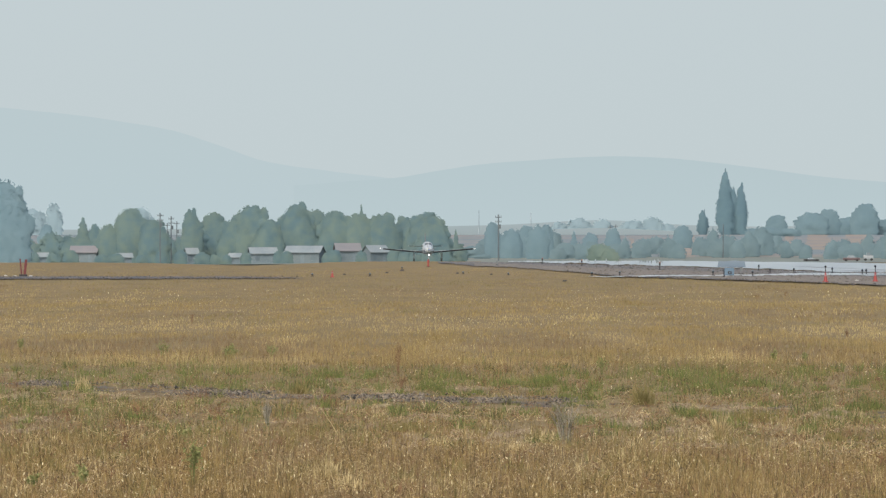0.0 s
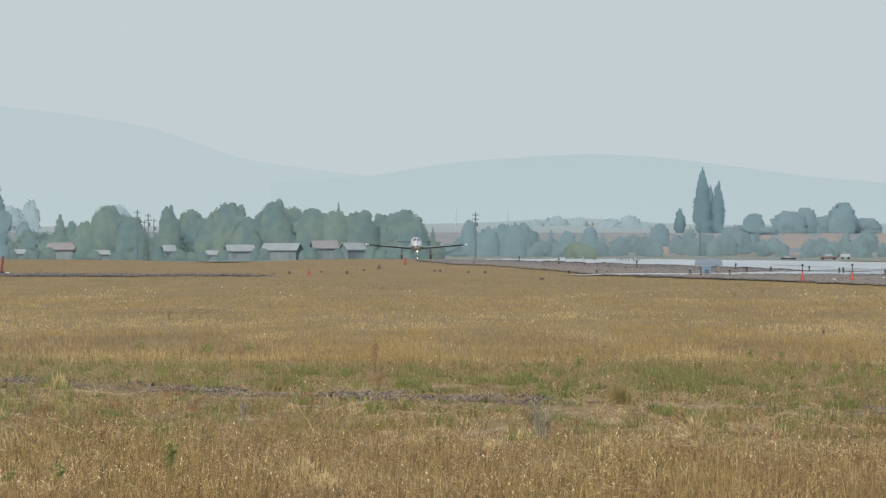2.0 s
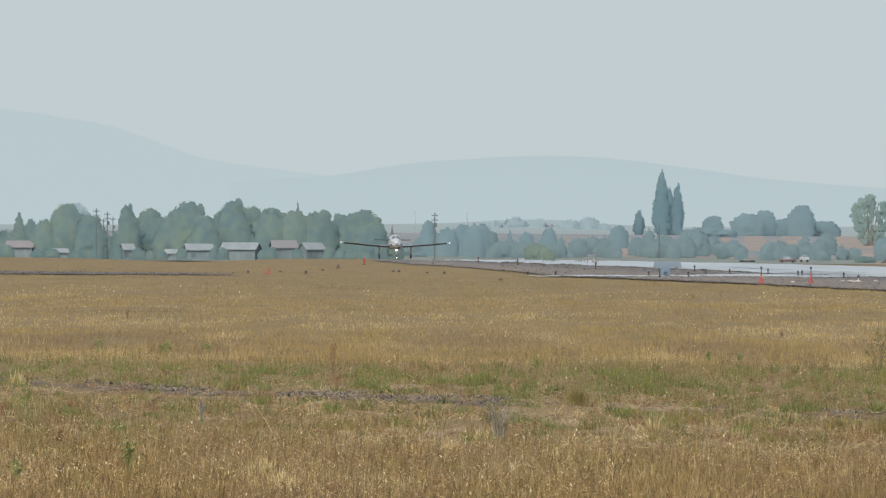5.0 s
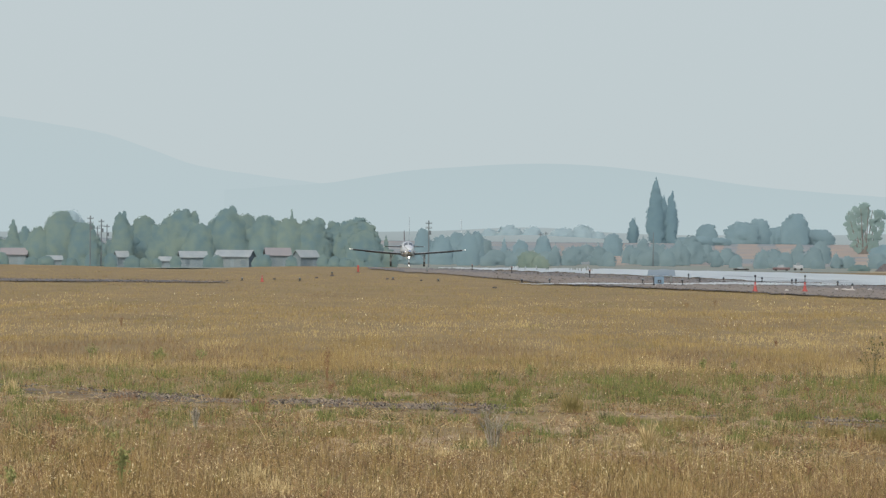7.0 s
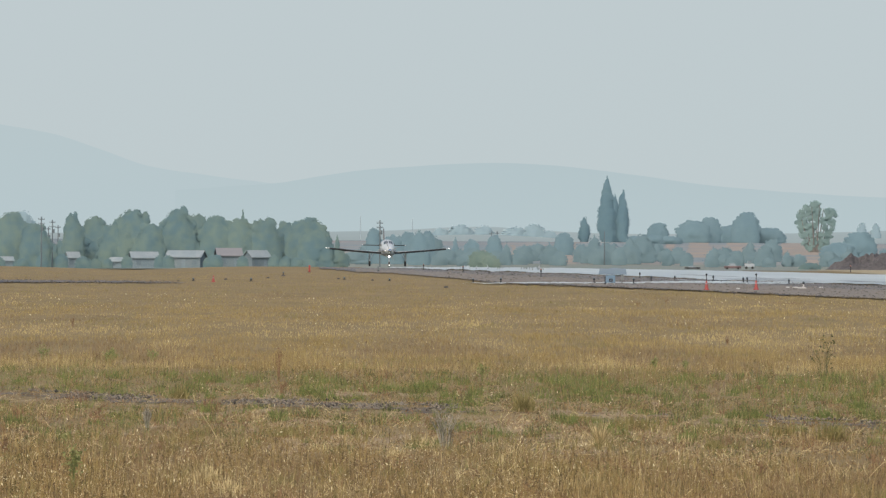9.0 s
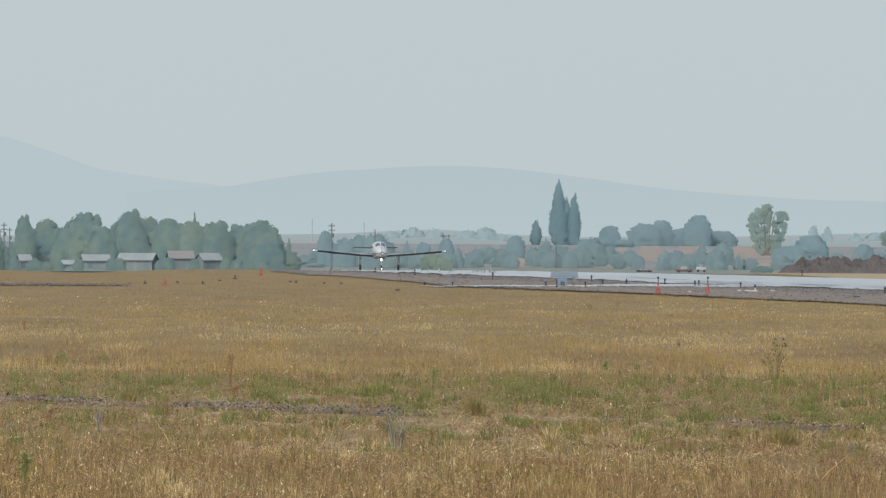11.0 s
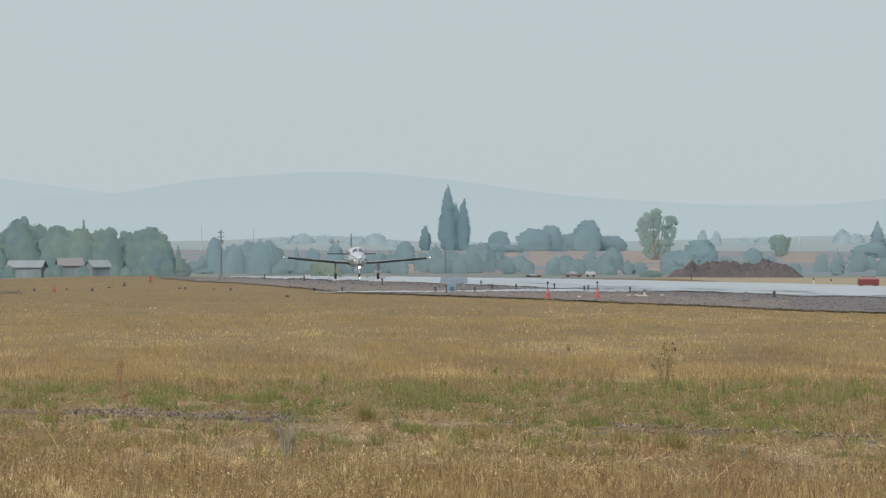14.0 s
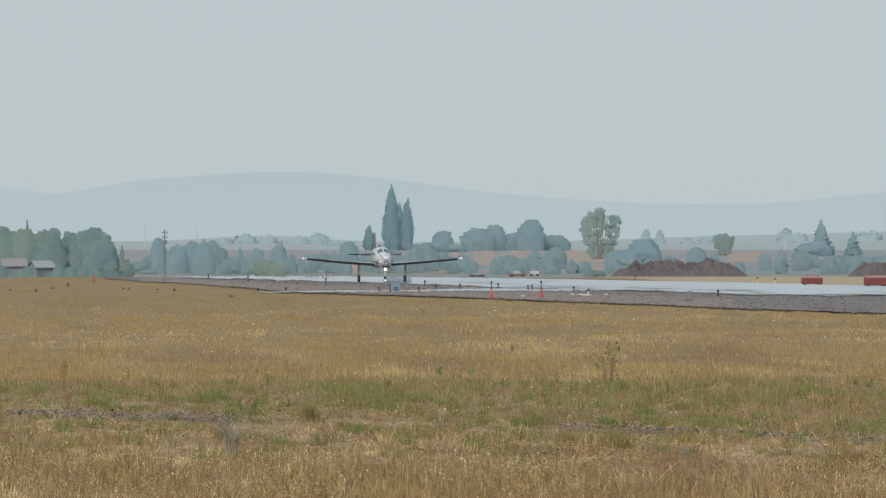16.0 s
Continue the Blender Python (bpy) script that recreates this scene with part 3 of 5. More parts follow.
for i, (b, d, top, w) in enumerate([(122, 1950, 4, 44), (140, 1900, 12, 30), (695, 1010, 27, 20), (706, 1000, 23, 34)]):
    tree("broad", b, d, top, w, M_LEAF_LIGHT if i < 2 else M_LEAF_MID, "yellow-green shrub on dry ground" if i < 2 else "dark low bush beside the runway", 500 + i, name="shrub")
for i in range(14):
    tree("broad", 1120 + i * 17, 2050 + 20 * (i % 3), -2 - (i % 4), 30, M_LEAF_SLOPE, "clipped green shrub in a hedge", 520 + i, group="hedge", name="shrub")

for i in range(34):                       # low growth under the grove
    b = -1010 + i * 26.5 + rng.uniform(-6, 6)
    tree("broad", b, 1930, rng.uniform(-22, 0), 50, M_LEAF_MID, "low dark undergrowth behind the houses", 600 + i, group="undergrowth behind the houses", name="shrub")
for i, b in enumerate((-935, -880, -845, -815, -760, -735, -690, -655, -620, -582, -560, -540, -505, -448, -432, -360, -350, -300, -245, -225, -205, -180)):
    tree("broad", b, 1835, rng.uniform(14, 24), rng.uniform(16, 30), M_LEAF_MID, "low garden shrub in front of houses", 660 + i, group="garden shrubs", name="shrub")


# ---- aeroplane: single-engine turboprop, low wing ----
M_WHITE = mat("white_paint", (0.43, 0.455, 0.45), (0.35, 0.375, 0.372), 0.25, 0.6, 8, spec=0.5)
M_GREYPAINT = mat("grey_paint", (0.15, 0.158, 0.16), (0.11, 0.116, 0.12), 0.35, 0.8, 8, spec=0.5)
M_DARKFIN = mat("dark_fin", (0.11, 0.1, 0.1), (0.08, 0.075, 0.078), 0.4, 0.8, 8)
M_BOOT = mat("black_boot", (0.022, 0.024, 0.026), (0.014, 0.015, 0.016), 0.55, 2, 12, spec=0.1)
M_TYRE = mat("tyre_rubber", (0.03, 0.03, 0.03), (0.018, 0.018, 0.018), 0.85, 4, 30)
M_STEEL = mat("gear_steel", (0.42, 0.42, 0.43), (0.3, 0.3, 0.31), 0.35, 3, 20, metal=0.8)
M_GLASS = mat("cockpit_glass", (0.1, 0.115, 0.125), (0.07, 0.085, 0.095), 0.12, 1, 5, spec=0.4)
M_CHROME = mat("polished_metal", (0.75, 0.75, 0.77), (0.6, 0.6, 0.62), 0.12, 3, 12, metal=1.0)
M_LAMP = mat("landing_lamp_and_image", (1.0, 0.98, 0.94), (1.0, 0.98, 0.94), 0.3, glow=4.0)
M_NAV = mat("wingtip_lamp", (1.0, 0.97, 0.92), (1.0, 0.97, 0.92), 0.3, glow=1.5)
M_STRIPE = mat("grey_stripe", (0.2, 0.21, 0.23), (0.16, 0.17, 0.19), 0.3, 2, 12, spec=0.5)


def wing_skin(bm, stations):
    """An aerofoil skin through stations (x, y of the leading edge, z, chord, thickness)."""
    prof = [(0.0, 0.0), (0.03, 0.42), (0.12, 0.8), (0.3, 1.0), (0.6, 0.7), (1.0, 0.03), (1.0, -0.03), (0.6, -0.35), (0.3, -0.55), (0.12, -0.5), (0.03, -0.3)]
    loft(bm, [[(x, y - c * px, z + t * pz) for px, pz in prof] for x, y, z, c, t in stations])


def aeroplane():
    """Nose towards +y, wheels on z = 0, origin under the wing."""
    root = new("aeroplane")
    # fuselage: y, half width, centre height, half height
    st = [(3.42, 0.20, 1.66, 0.21), (3.1, 0.36, 1.66, 0.38), (2.5, 0.50, 1.68, 0.50), (1.8, 0.60, 1.72, 0.60), (1.2, 0.66, 1.78, 0.68), (0.6, 0.70, 1.90, 0.84), (0.1, 0.71, 1.95, 0.89), (-1.4, 0.71, 1.95, 0.89),
          (-2.6, 0.66, 1.96, 0.85), (-3.6, 0.52, 2.02, 0.68), (-4.8, 0.34, 2.10, 0.46), (-6.0, 0.17, 2.18, 0.28), (-6.7, 0.06, 2.22, 0.14)]
    rings = []
    for y, w, z, h in st:
        ring = []
        for k in range(28):
            a = 2 * math.pi * k / 28
            c, s = math.cos(a), math.sin(a)
            ring.append((w * math.copysign(abs(c) ** 0.85, c), y, z + h * math.copysign(abs(s) ** 0.9, s)))
        rings.append(ring)
    bm = bmesh.new()
    loft(bm, rings)
    smooth(part("fuselage", bm, M_WHITE, root, "white fuselage with a slim nose"))
    # grey belly fairing and cowl underside, with the shade below the nose in its grey
    bm = bmesh.new()
    rings = []
    for y, w, z, h in ((3.1, 0.27, 1.40, 0.12), (2.2, 0.46, 1.33, 0.2), (1.2, 0.62, 1.30, 0.24), (0, 0.78, 1.36, 0.30), (-1.4, 0.74, 1.38, 0.30), (-2.6, 0.4, 1.42, 0.2)):
        rings.append([(w * math.cos(a), y, z + h * math.sin(a)) for a in (2 * math.pi * k / 20 for k in range(20))])
    loft(bm, rings)
    smooth(part("belly_fairing", bm, M_GREYPAINT, root, "grey belly fairing, darkened for the shade underneath"))
    bm = bmesh.new()
    for s in (-1, 1):
        box(bm, (s * 0.685, -0.8, 1.72), (0.06, 7.0, 0.13), bevel=0.02)
    part("stripe", bm, M_STRIPE, root, "thin dark side stripe")
    # windshield panes, side windows
    def hull(x, y):
        """Height of the fuselage's skin above (x, y)."""
        ys, ws, zs, hs = zip(*st[::-1])
        w, z, h = (float(np.interp(y, ys, k)) for k in (ws, zs, hs))
        c = min(1.0, (abs(x) / w) ** (1 / 0.85))
        return z + h * (1 - c * c) ** 0.45

    for s in (-1, 1):
        bm = bmesh.new()
        grid = [[bm.verts.new((s * x, y, hull(x, y) + 0.025)) for x in (0.05, 0.2, 0.35, 0.47)] for y in (1.3, 1.1, 0.9, 0.68)]
        for r1, r2 in zip(grid, grid[1:]):
            for i in range(3):
                bm.faces.new((r1[i], r1[i + 1], r2[i + 1], r2[i]))
        bmesh.ops.recalc_face_normals(bm, faces=bm.faces)
        bmesh.ops.solidify(bm, geom=bm.faces[:], thickness=0.05)
        part("windshield", bm, M_GLASS, root, "dark cockpit windshield pane")
        for y in (0.35, -0.45, -1.2, -1.9):
            bm = bmesh.new()
            box(bm, (s * 0.685, y, 2.22), (0.06, 0.46, 0.36), (0, s * 12, 0), bevel=0.05)
            part("side_window", bm, M_GLASS, root)
    # engine: exhausts, inlet, spinner, propeller
    for s in (-1, 1):
        bm = bmesh.new()
        rod(bm, (s * 0.34, 2.75, 1.62), (s * 0.60, 2.35, 1.56), 0.11, 0.12, 12)
        smooth(part("exhaust", bm, M_CHROME, root, "polished exhaust stub"))
    bm = bmesh.new()
    bmesh.ops.create_uvsphere(bm, u_segments=16, v_segments=8, radius=0.2, matrix=pose(0, 3.06, 1.36) @ Matrix.Diagonal((1.1, 0.6, 0.55, 1)))
    part("air_inlet", bm, M_BOOT, root, "dark chin air inlet")
    prop = new("propeller")
    prop.parent = root
    prop.location = (0, 3.5, 1.66)
    bm = bmesh.new()
    loft(bm, [[(r * math.cos(2 * math.pi * k / 18), y, r * math.sin(2 * math.pi * k / 18)) for k in range(18)] for y, r in ((-0.1, 0.21), (0.1, 0.2), (0.3, 0.14), (0.45, 0.06), (0.5, 0.01))])
    smooth(part("spinner", bm, M_CHROME, prop, "polished spinner"))
    for k in range(4):
        bm = bmesh.new()
        loft(bm, [[(c * 0.5, -0.02 + tw * c, r), (0, 0.025, r), (-c * 0.5, 0.02 - tw * c, r), (0, -0.02, r)] for r, c, tw in ((0.15, 0.05, 0.6), (0.5, 0.07, 0.45), (0.85, 0.06, 0.3), (1.13, 0.03, 0.2))])
        bmesh.ops.rotate(bm, verts=bm.verts, cent=(0, 0, 0), matrix=Matrix.Rotation(math.pi / 2 * k + 0.4, 3, "Y"))
        part("blade", bm, M_GREYPAINT, prop)
    # wings
    for s in (-1, 1):
        bm = bmesh.new()
        wing_skin(bm, [(s * 0.55, 0.85, 1.42, 2.0, 0.13), (s * 2.0, 0.72, 1.52, 1.75, 0.115), (s * 4.4, 0.48, 1.72, 1.4, 0.09), (s * 6.2, 0.28, 1.89, 1.1, 0.08), (s * 6.45, 0.1, 1.92, 0.7, 0.03)])
        wing = smooth(part("wing", bm, M_WHITE, root, "white tapered wing with upswept dihedral"))
        bm = bmesh.new()
        for (x1, y1, z1), (x2, y2, z2) in (((0.72, 0.85, 1.43), (2.0, 0.735, 1.52)), ((2.0, 0.735, 1.52), (4.4, 0.495, 1.72)), ((4.4, 0.495, 1.72), (6.15, 0.3, 1.885))):
            rod(bm, (s * x1, y1 - 0.02, z1 - 0.015), (s * x2, y2 - 0.02, z2 - 0.015), 0.1, 0.085, 8)
        part("deicing_boot", bm, M_BOOT, wing, "black rubber leading-edge boot")
        bm = bmesh.new()
        loft(bm, [[(s * x, y, z), (s * x, y, z - 0.025), (s * x, y - 0.5, z - 0.07), (s * x, y - 0.5, z - 0.04)] for x, y, z in ((0.75, -1.0, 1.38), (2.2, -0.95, 1.48), (4.6, -0.85, 1.68))])
        part("flap", bm, M_GREYPAINT, wing, "grey trailing flap")
        bm = bmesh.new()
        bmesh.ops.create_icosphere(bm, subdivisions=2, radius=0.06, matrix=pose(s * 6.47, 0.0, 1.93) @ Matrix.Diagonal((0.8, 1.6, 0.8, 1)))
        smooth(part("wingtip_light", bm, M_NAV, wing, "bright wingtip light"))
        # tailplane
        bm = bmesh.new()
        wing_skin(bm, [(s * 0.1, -5.5, 2.22, 1.0, 0.07), (s * 2.3, -5.85, 2.26, 0.65, 0.035)])
        tail = smooth(part("tailplane", bm, M_WHITE, root))
        bm = bmesh.new()
        rod(bm, (s * 0.15, -5.51, 2.22), (s * 2.2, -5.85, 2.255), 0.055, 0.04, 8)
        part("deicing_boot", bm, M_BOOT, tail, "black rubber leading-edge boot")
        bm = bmesh.new()
        bmesh.ops.create_icosphere(bm, subdivisions=2, radius=0.06, matrix=pose(s * 2.3, -5.95, 2.26) @ Matrix.Diagonal((0.7, 2.2, 0.8, 1)))
        smooth(part("tip_cap", bm, M_CHROME, tail, "bright metal tip cap"))
        # main leg
        leg = new("main_gear")
        leg.parent = root
        bm = bmesh.new()
        rod(bm, (s * 1.86, 0.0, 1.5), (s * 1.88, 0.02, 0.42), 0.055, 0.045, 10)
        rod(bm, (s * 1.88, 0.05, 0.75), (s * 1.5, 0.05, 1.4), 0.025, 0.025, 6)
        rod(bm, (s * 1.88, 0.02, 0.5), (s * 1.88, -0.2, 0.31), 0.05, 0.05, 8)
        part("strut", bm, M_STEEL, leg, "steel oleo strut")
        bm = bmesh.new()
        box(bm, (s * 1.97, 0.02, 1.05), (0.03, 0.34, 0.8), (0, s * -4, 0), bevel=0.01)
        part("gear_door", bm, M_GREYPAINT, leg)
        wheel("wheel", leg, (s * 1.88, -0.12, 0.31), 0.31, 0.19)
    # fin
    bm = bmesh.new()
    prof = [(0.0, 0.0), (0.06, 0.6), (0.3, 1.0), (0.7, 0.7), (1.0, 0.05), (1.0, -0.05), (0.7, -0.7), (0.3, -1.0), (0.06, -0.6)]
    loft(bm, [[(t * px, y - c * py, z) for py, px in prof] for y, z, c, t in ((-4.3, 2.3, 2.3, 0.07), (-5.1, 2.8, 1.6, 0.06), (-5.85, 3.98, 0.95, 0.045), (-6.0, 4.06, 0.6, 0.02))])
    smooth(part("fin", bm, M_DARKFIN, root, "dark tall tail fin"))
    # nose leg with a landing lamp and a glow for its reflection
    leg = new("nose_gear")
    leg.parent = root
    bm = bmesh.new()
    rod(bm, (0, 2.35, 1.3), (0, 2.5, 0.35), 0.05, 0.045, 10)
    for s in (-1, 1):
        rod(bm, (s * 0.1, 2.5, 0.45), (s * 0.1, 2.5, 0.22), 0.025, 0.025, 6)
    rod(bm, (0, 2.45, 0.8), (0, 1.9, 1.3), 0.025, 0.025, 6)
    part("strut", bm, M_STEEL, leg, "steel nose strut")
    for s in (-1, 1):
        bm = bmesh.new()
        box(bm, (s * 0.26, 2.3, 1.05), (0.025, 0.8, 0.42), (0, s * 8, 0), bevel=0.01)
        part("gear_door", bm, M_WHITE, leg)
    wheel("wheel", leg, (0, 2.5, 0.25), 0.25, 0.15)
    # the lower disc is added to glow as the lamp's mirage reflection
    for z, r in ((1.04, 0.095), (0.13, 0.05)):
        bm = bmesh.new()
        bmesh.ops.create_uvsphere(bm, u_segments=16, v_segments=8, radius=r, matrix=pose(0, 2.72 + 0.06 * (z < 0.5), z) @ Matrix.Diagonal((1, 0.45, 1, 1)))
        smooth(part("landing_light_and_image", bm, M_LAMP, leg, "lit white landing lamp above, its mirage reflection below"))
    return tagged(root, "white single-engine turboprop rolling on its wheels, landing light lit", "aeroplane"), prop


WHEELS = []


def wheel(name, parent, place, r, w):
    hub = new(name)
    hub.parent = parent
    hub.location = place
    bm = bmesh.new()
    prof = [(-0.5, 0.62), (-0.5, 0.85), (-0.36, 0.97), (0, 1.0), (0.36, 0.97), (0.5, 0.85), (0.5, 0.62)]
    loft(bm, [[(w * px, r * pr * math.cos(2 * math.pi * k / 24), r * pr * math.sin(2 * math.pi * k / 24)) for k in range(24)] for px, pr in prof])
    t = smooth(part("tyre", bm, M_TYRE, hub, "black tyre"))
    bm = bmesh.new()
    rod(bm, (-w * 0.42, 0, 0), (w * 0.42, 0, 0), r * 0.6, r * 0.6, 16)
    for k in range(5):
        a = 2 * math.pi * k / 5
        rod(bm, (-w * 0.46, r * 0.35 * math.cos(a), r * 0.35 * math.sin(a)), (w * 0.46, r * 0.35 * math.cos(a), r * 0.35 * math.sin(a)), r * 0.08, r * 0.08, 6)
    part("rim", bm, M_STEEL, hub)
    WHEELS.append(hub)
    return hub


plane, propeller = aeroplane()


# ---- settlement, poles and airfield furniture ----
# walls, roofs and poles carry the blue-grey of haze in their colours
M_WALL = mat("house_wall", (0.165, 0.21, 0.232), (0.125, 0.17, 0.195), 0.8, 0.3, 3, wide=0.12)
M_WALL_TAN = mat("hazed_tan_wall", (0.15, 0.185, 0.2), (0.12, 0.16, 0.18), 0.8, 0.3, 3, wide=0.12)
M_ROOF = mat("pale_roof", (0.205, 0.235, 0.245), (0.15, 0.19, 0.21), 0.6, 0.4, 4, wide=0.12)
M_ROOF_RED = mat("hazed_brown_roof", (0.17, 0.165, 0.172), (0.14, 0.15, 0.165), 0.7, 0.4, 4)
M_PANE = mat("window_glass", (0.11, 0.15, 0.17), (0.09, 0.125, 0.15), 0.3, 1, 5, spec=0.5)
M_WOODPOLE = mat("hazed_wood_pole", (0.115, 0.14, 0.15), (0.09, 0.11, 0.122), 0.9, 1, 10)
M_POLE_FAR = mat("hazed_far_pole", (0.29, 0.35, 0.38), (0.25, 0.31, 0.34), 0.8, 1, 10)
M_RED = mat("red_plastic", (0.3, 0.058, 0.05), (0.22, 0.042, 0.038), 0.5, 3, 20)
M_RED_DULL = mat("dull_red_paint", (0.14, 0.036, 0.038), (0.095, 0.026, 0.03), 0.6, 1.5, 12)
M_PINK = mat("pale_pink", (0.3, 0.19, 0.19), (0.2, 0.13, 0.13), 0.6, 2, 12)
M_BLACK = mat("black_plastic", (0.03, 0.03, 0.035), (0.02, 0.02, 0.022), 0.6, 3, 20)
M_BAG = mat("white_sandbag", (0.5, 0.49, 0.47), (0.36, 0.35, 0.33), 0.9, 5, 30, 0.01)
M_SIGN = mat("blue_grey_panel", (0.13, 0.2, 0.27), (0.1, 0.165, 0.23), 0.5, 2, 12)
M_ORANGE = mat("orange_lens", (0.35, 0.11, 0.05), (0.26, 0.08, 0.04), 0.4, 3, 20)
M_DIRT = mat("heaped_dirt", (0.092, 0.086, 0.086), (0.042, 0.041, 0.044), 0.95, 0.5, 3, 0.1)
M_CARWHITE = mat("vehicle_white", (0.3, 0.33, 0.35), (0.24, 0.27, 0.29), 0.4, 1, 6)
M_CARRED = mat("vehicle_red", (0.12, 0.085, 0.09), (0.09, 0.065, 0.07), 0.4, 1, 6)


def house(b, d, drop_top, width, roof, wall, label, turned=12):
    """A one-storey gabled house: walls, roof slabs, door and windows."""
    foot = spot(b, d)
    h = (level(drop_top, d) - foot.z) * 0.92
    w = width * d / FOCAL
    root = new("house")
    root.location, root.rotation_euler = foot, (0, 0, radians(turned))
    eave, dep = h * 0.66, w * 0.6
    bm = bmesh.new()
    loft(bm, [[(x, -dep / 2, -0.5), (x, dep / 2, -0.5), (x, dep / 2, eave), (x, 0, h * 0.96), (x, -dep / 2, eave)] for x in (-w / 2, w / 2)])
    part("wall", bm, wall, root)
    bm = bmesh.new()
    for s in (-1, 1):
        loft(bm, [[(x, s * (dep / 2 + 0.4), eave - 0.2), (x, s * (dep / 2 + 0.4), eave), (x, 0, h + 0.1), (x, 0, h - 0.08)] for x in (-w / 2 - 0.4, w / 2 + 0.4)])
    part("roof", bm, roof, root)
    n = max(2, int(w / 2.6))
    for k in range(n):
        x = -w / 2 + w * (k + 0.5) / n
        door = k == n // 2
        bm = bmesh.new()
        box(bm, (x, -dep / 2 - 0.02, eave * (0.42 if door else 0.56)), (0.95 if door else 1.2, 0.08, eave * (0.8 if door else 0.4)), bevel=0.02)
        ob = part("door" if door else "window", bm, M_WALL if door else M_PANE, root)
        if not door:
            bm = bmesh.new()
            box(bm, (x, -dep / 2 - 0.05, eave * 0.34), (1.4, 0.1, 0.08))
            part("sill", bm, M_WALL, ob)
    return tagged(root, label, "house", "houses of the settlement")


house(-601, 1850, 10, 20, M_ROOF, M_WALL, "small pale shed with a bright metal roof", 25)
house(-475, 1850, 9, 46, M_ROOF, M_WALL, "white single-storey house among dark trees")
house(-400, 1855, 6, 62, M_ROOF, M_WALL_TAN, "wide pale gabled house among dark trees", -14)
house(-325, 1860, 1, 42, M_ROOF_RED, M_WALL_TAN, "grey house with a brown roof dulled by haze")
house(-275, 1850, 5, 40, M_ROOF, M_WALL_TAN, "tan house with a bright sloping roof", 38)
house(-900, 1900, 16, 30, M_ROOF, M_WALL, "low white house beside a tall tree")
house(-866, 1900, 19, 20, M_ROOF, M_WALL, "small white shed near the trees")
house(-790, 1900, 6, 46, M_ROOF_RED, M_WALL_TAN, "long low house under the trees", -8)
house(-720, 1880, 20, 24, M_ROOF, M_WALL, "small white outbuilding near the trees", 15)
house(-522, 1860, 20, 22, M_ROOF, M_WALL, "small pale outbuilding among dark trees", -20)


def utility_pole(b, d, top, arms, far=False):
    foot = spot(b, d)
    h = level(top, d) - foot.z
    root = new("utility_pole")
    root.location = foot
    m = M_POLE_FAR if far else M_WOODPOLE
    bm = bmesh.new()
    rod(bm, (0, 0, -0.4), (0, 0, h), 0.19, 0.13, 8)
    part("post", bm, m, root)
    for k in range(arms):
        bm = bmesh.new()
        box(bm, (0, 0.1, h - 0.7 - 1.1 * k), (1.5, 0.14, 0.16))
        arm = part("crossarm", bm, m, root)
        for x in (-0.68, -0.3, 0.3, 0.68):
            bm = bmesh.new()
            rod(bm, (x, 0.1, h - 0.62 - 1.1 * k), (x, 0.1, h - 0.32 - 1.1 * k), 0.06, 0.04, 6)
            part("insulator", bm, m, arm)
    if arms and not far:
        bm = bmesh.new()
        rod(bm, (0.3, 0, h - 3.4), (0.3, 0, h - 2.4), 0.28, 0.28, 10)
        part("transformer", bm, m, root)
    return tagged(root, "pale thin pole far off in the haze" if far else "wooden utility pole with crossarms, hazed blue-grey", "pole", "line of poles")


for b, d, top, arms, far in ((-57.5, 1750, -47, 2, False), (-656.5, 1750, -50, 2, False), (-637, 1900, -44, 2, False), (-644, 2100, -32, 1, False), (-627, 2100, -35, 1, False), (-92, 3000, -54, 0, True), (0, 3000, -50, 0, True),
                             (140, 2300, -28, 1, False), (150, 2350, -29, 1, False), (340, 2100, -30, 0, False), (1043, 2700, -44, 1, True), (1200, 2700, -46, 1, True), (-890, 3000, -48, 0, True), (-675, 3000, -46, 0, True), (968, 2900, -40, 0, True)):
    utility_pole(b, d, top, arms, far)


def traffic_cone(b, v, tall, stake=True):
    foot = ground(b, v)
    root = new("traffic_cone")
    root.location = foot + Vector((0, 0, 0.055))
    bm = bmesh.new()
    box(bm, (0, 0, 0.02), (tall * 0.62, tall * 0.62, 0.05), bevel=0.012)
    part("base", bm, M_RED, root)
    bm = bmesh.new()
    loft(bm, [[(r * tall * math.cos(2 * math.pi * k / 16), r * tall * math.sin(2 * math.pi * k / 16), z * tall) for k in range(16)] for z, r in ((0.06, 0.24), (0.1, 0.215), (0.5, 0.15), (0.98, 0.075), (1.0, 0.06))])
    smooth(part("cone", bm, M_RED, root))
    bm = bmesh.new()
    loft(bm, [[(r * tall * math.cos(2 * math.pi * k / 16), r * tall * math.sin(2 * math.pi * k / 16), z * tall) for k in range(16)] for z, r in ((0.62, 0.137), (0.76, 0.116))])
    part("collar", bm, M_PINK, root, "dull pale reflective collar")
    if stake:
        bm = bmesh.new()
        rod(bm, (0, 0, tall * 0.95), (0, 0, tall * 1.6), 0.025, 0.02, 6)
        lamp = part("stake", bm, M_BLACK, root, "thin dark stake in the cone")
        bm = bmesh.new()
        bmesh.ops.create_icosphere(bm, subdivisions=2, radius=0.055, matrix=pose(0, 0, tall * 1.62))
        part("lamp", bm, M_BLACK, lamp)
    return tagged(root, "red-orange traffic cone with a white collar" + (" and stake" if stake else ""), "cone", "traffic cones by the runway")


traffic_cone(521, 75, 0.44)
traffic_cone(609, 74, 0.44)
traffic_cone(-351.6, 66, 0.36, False)


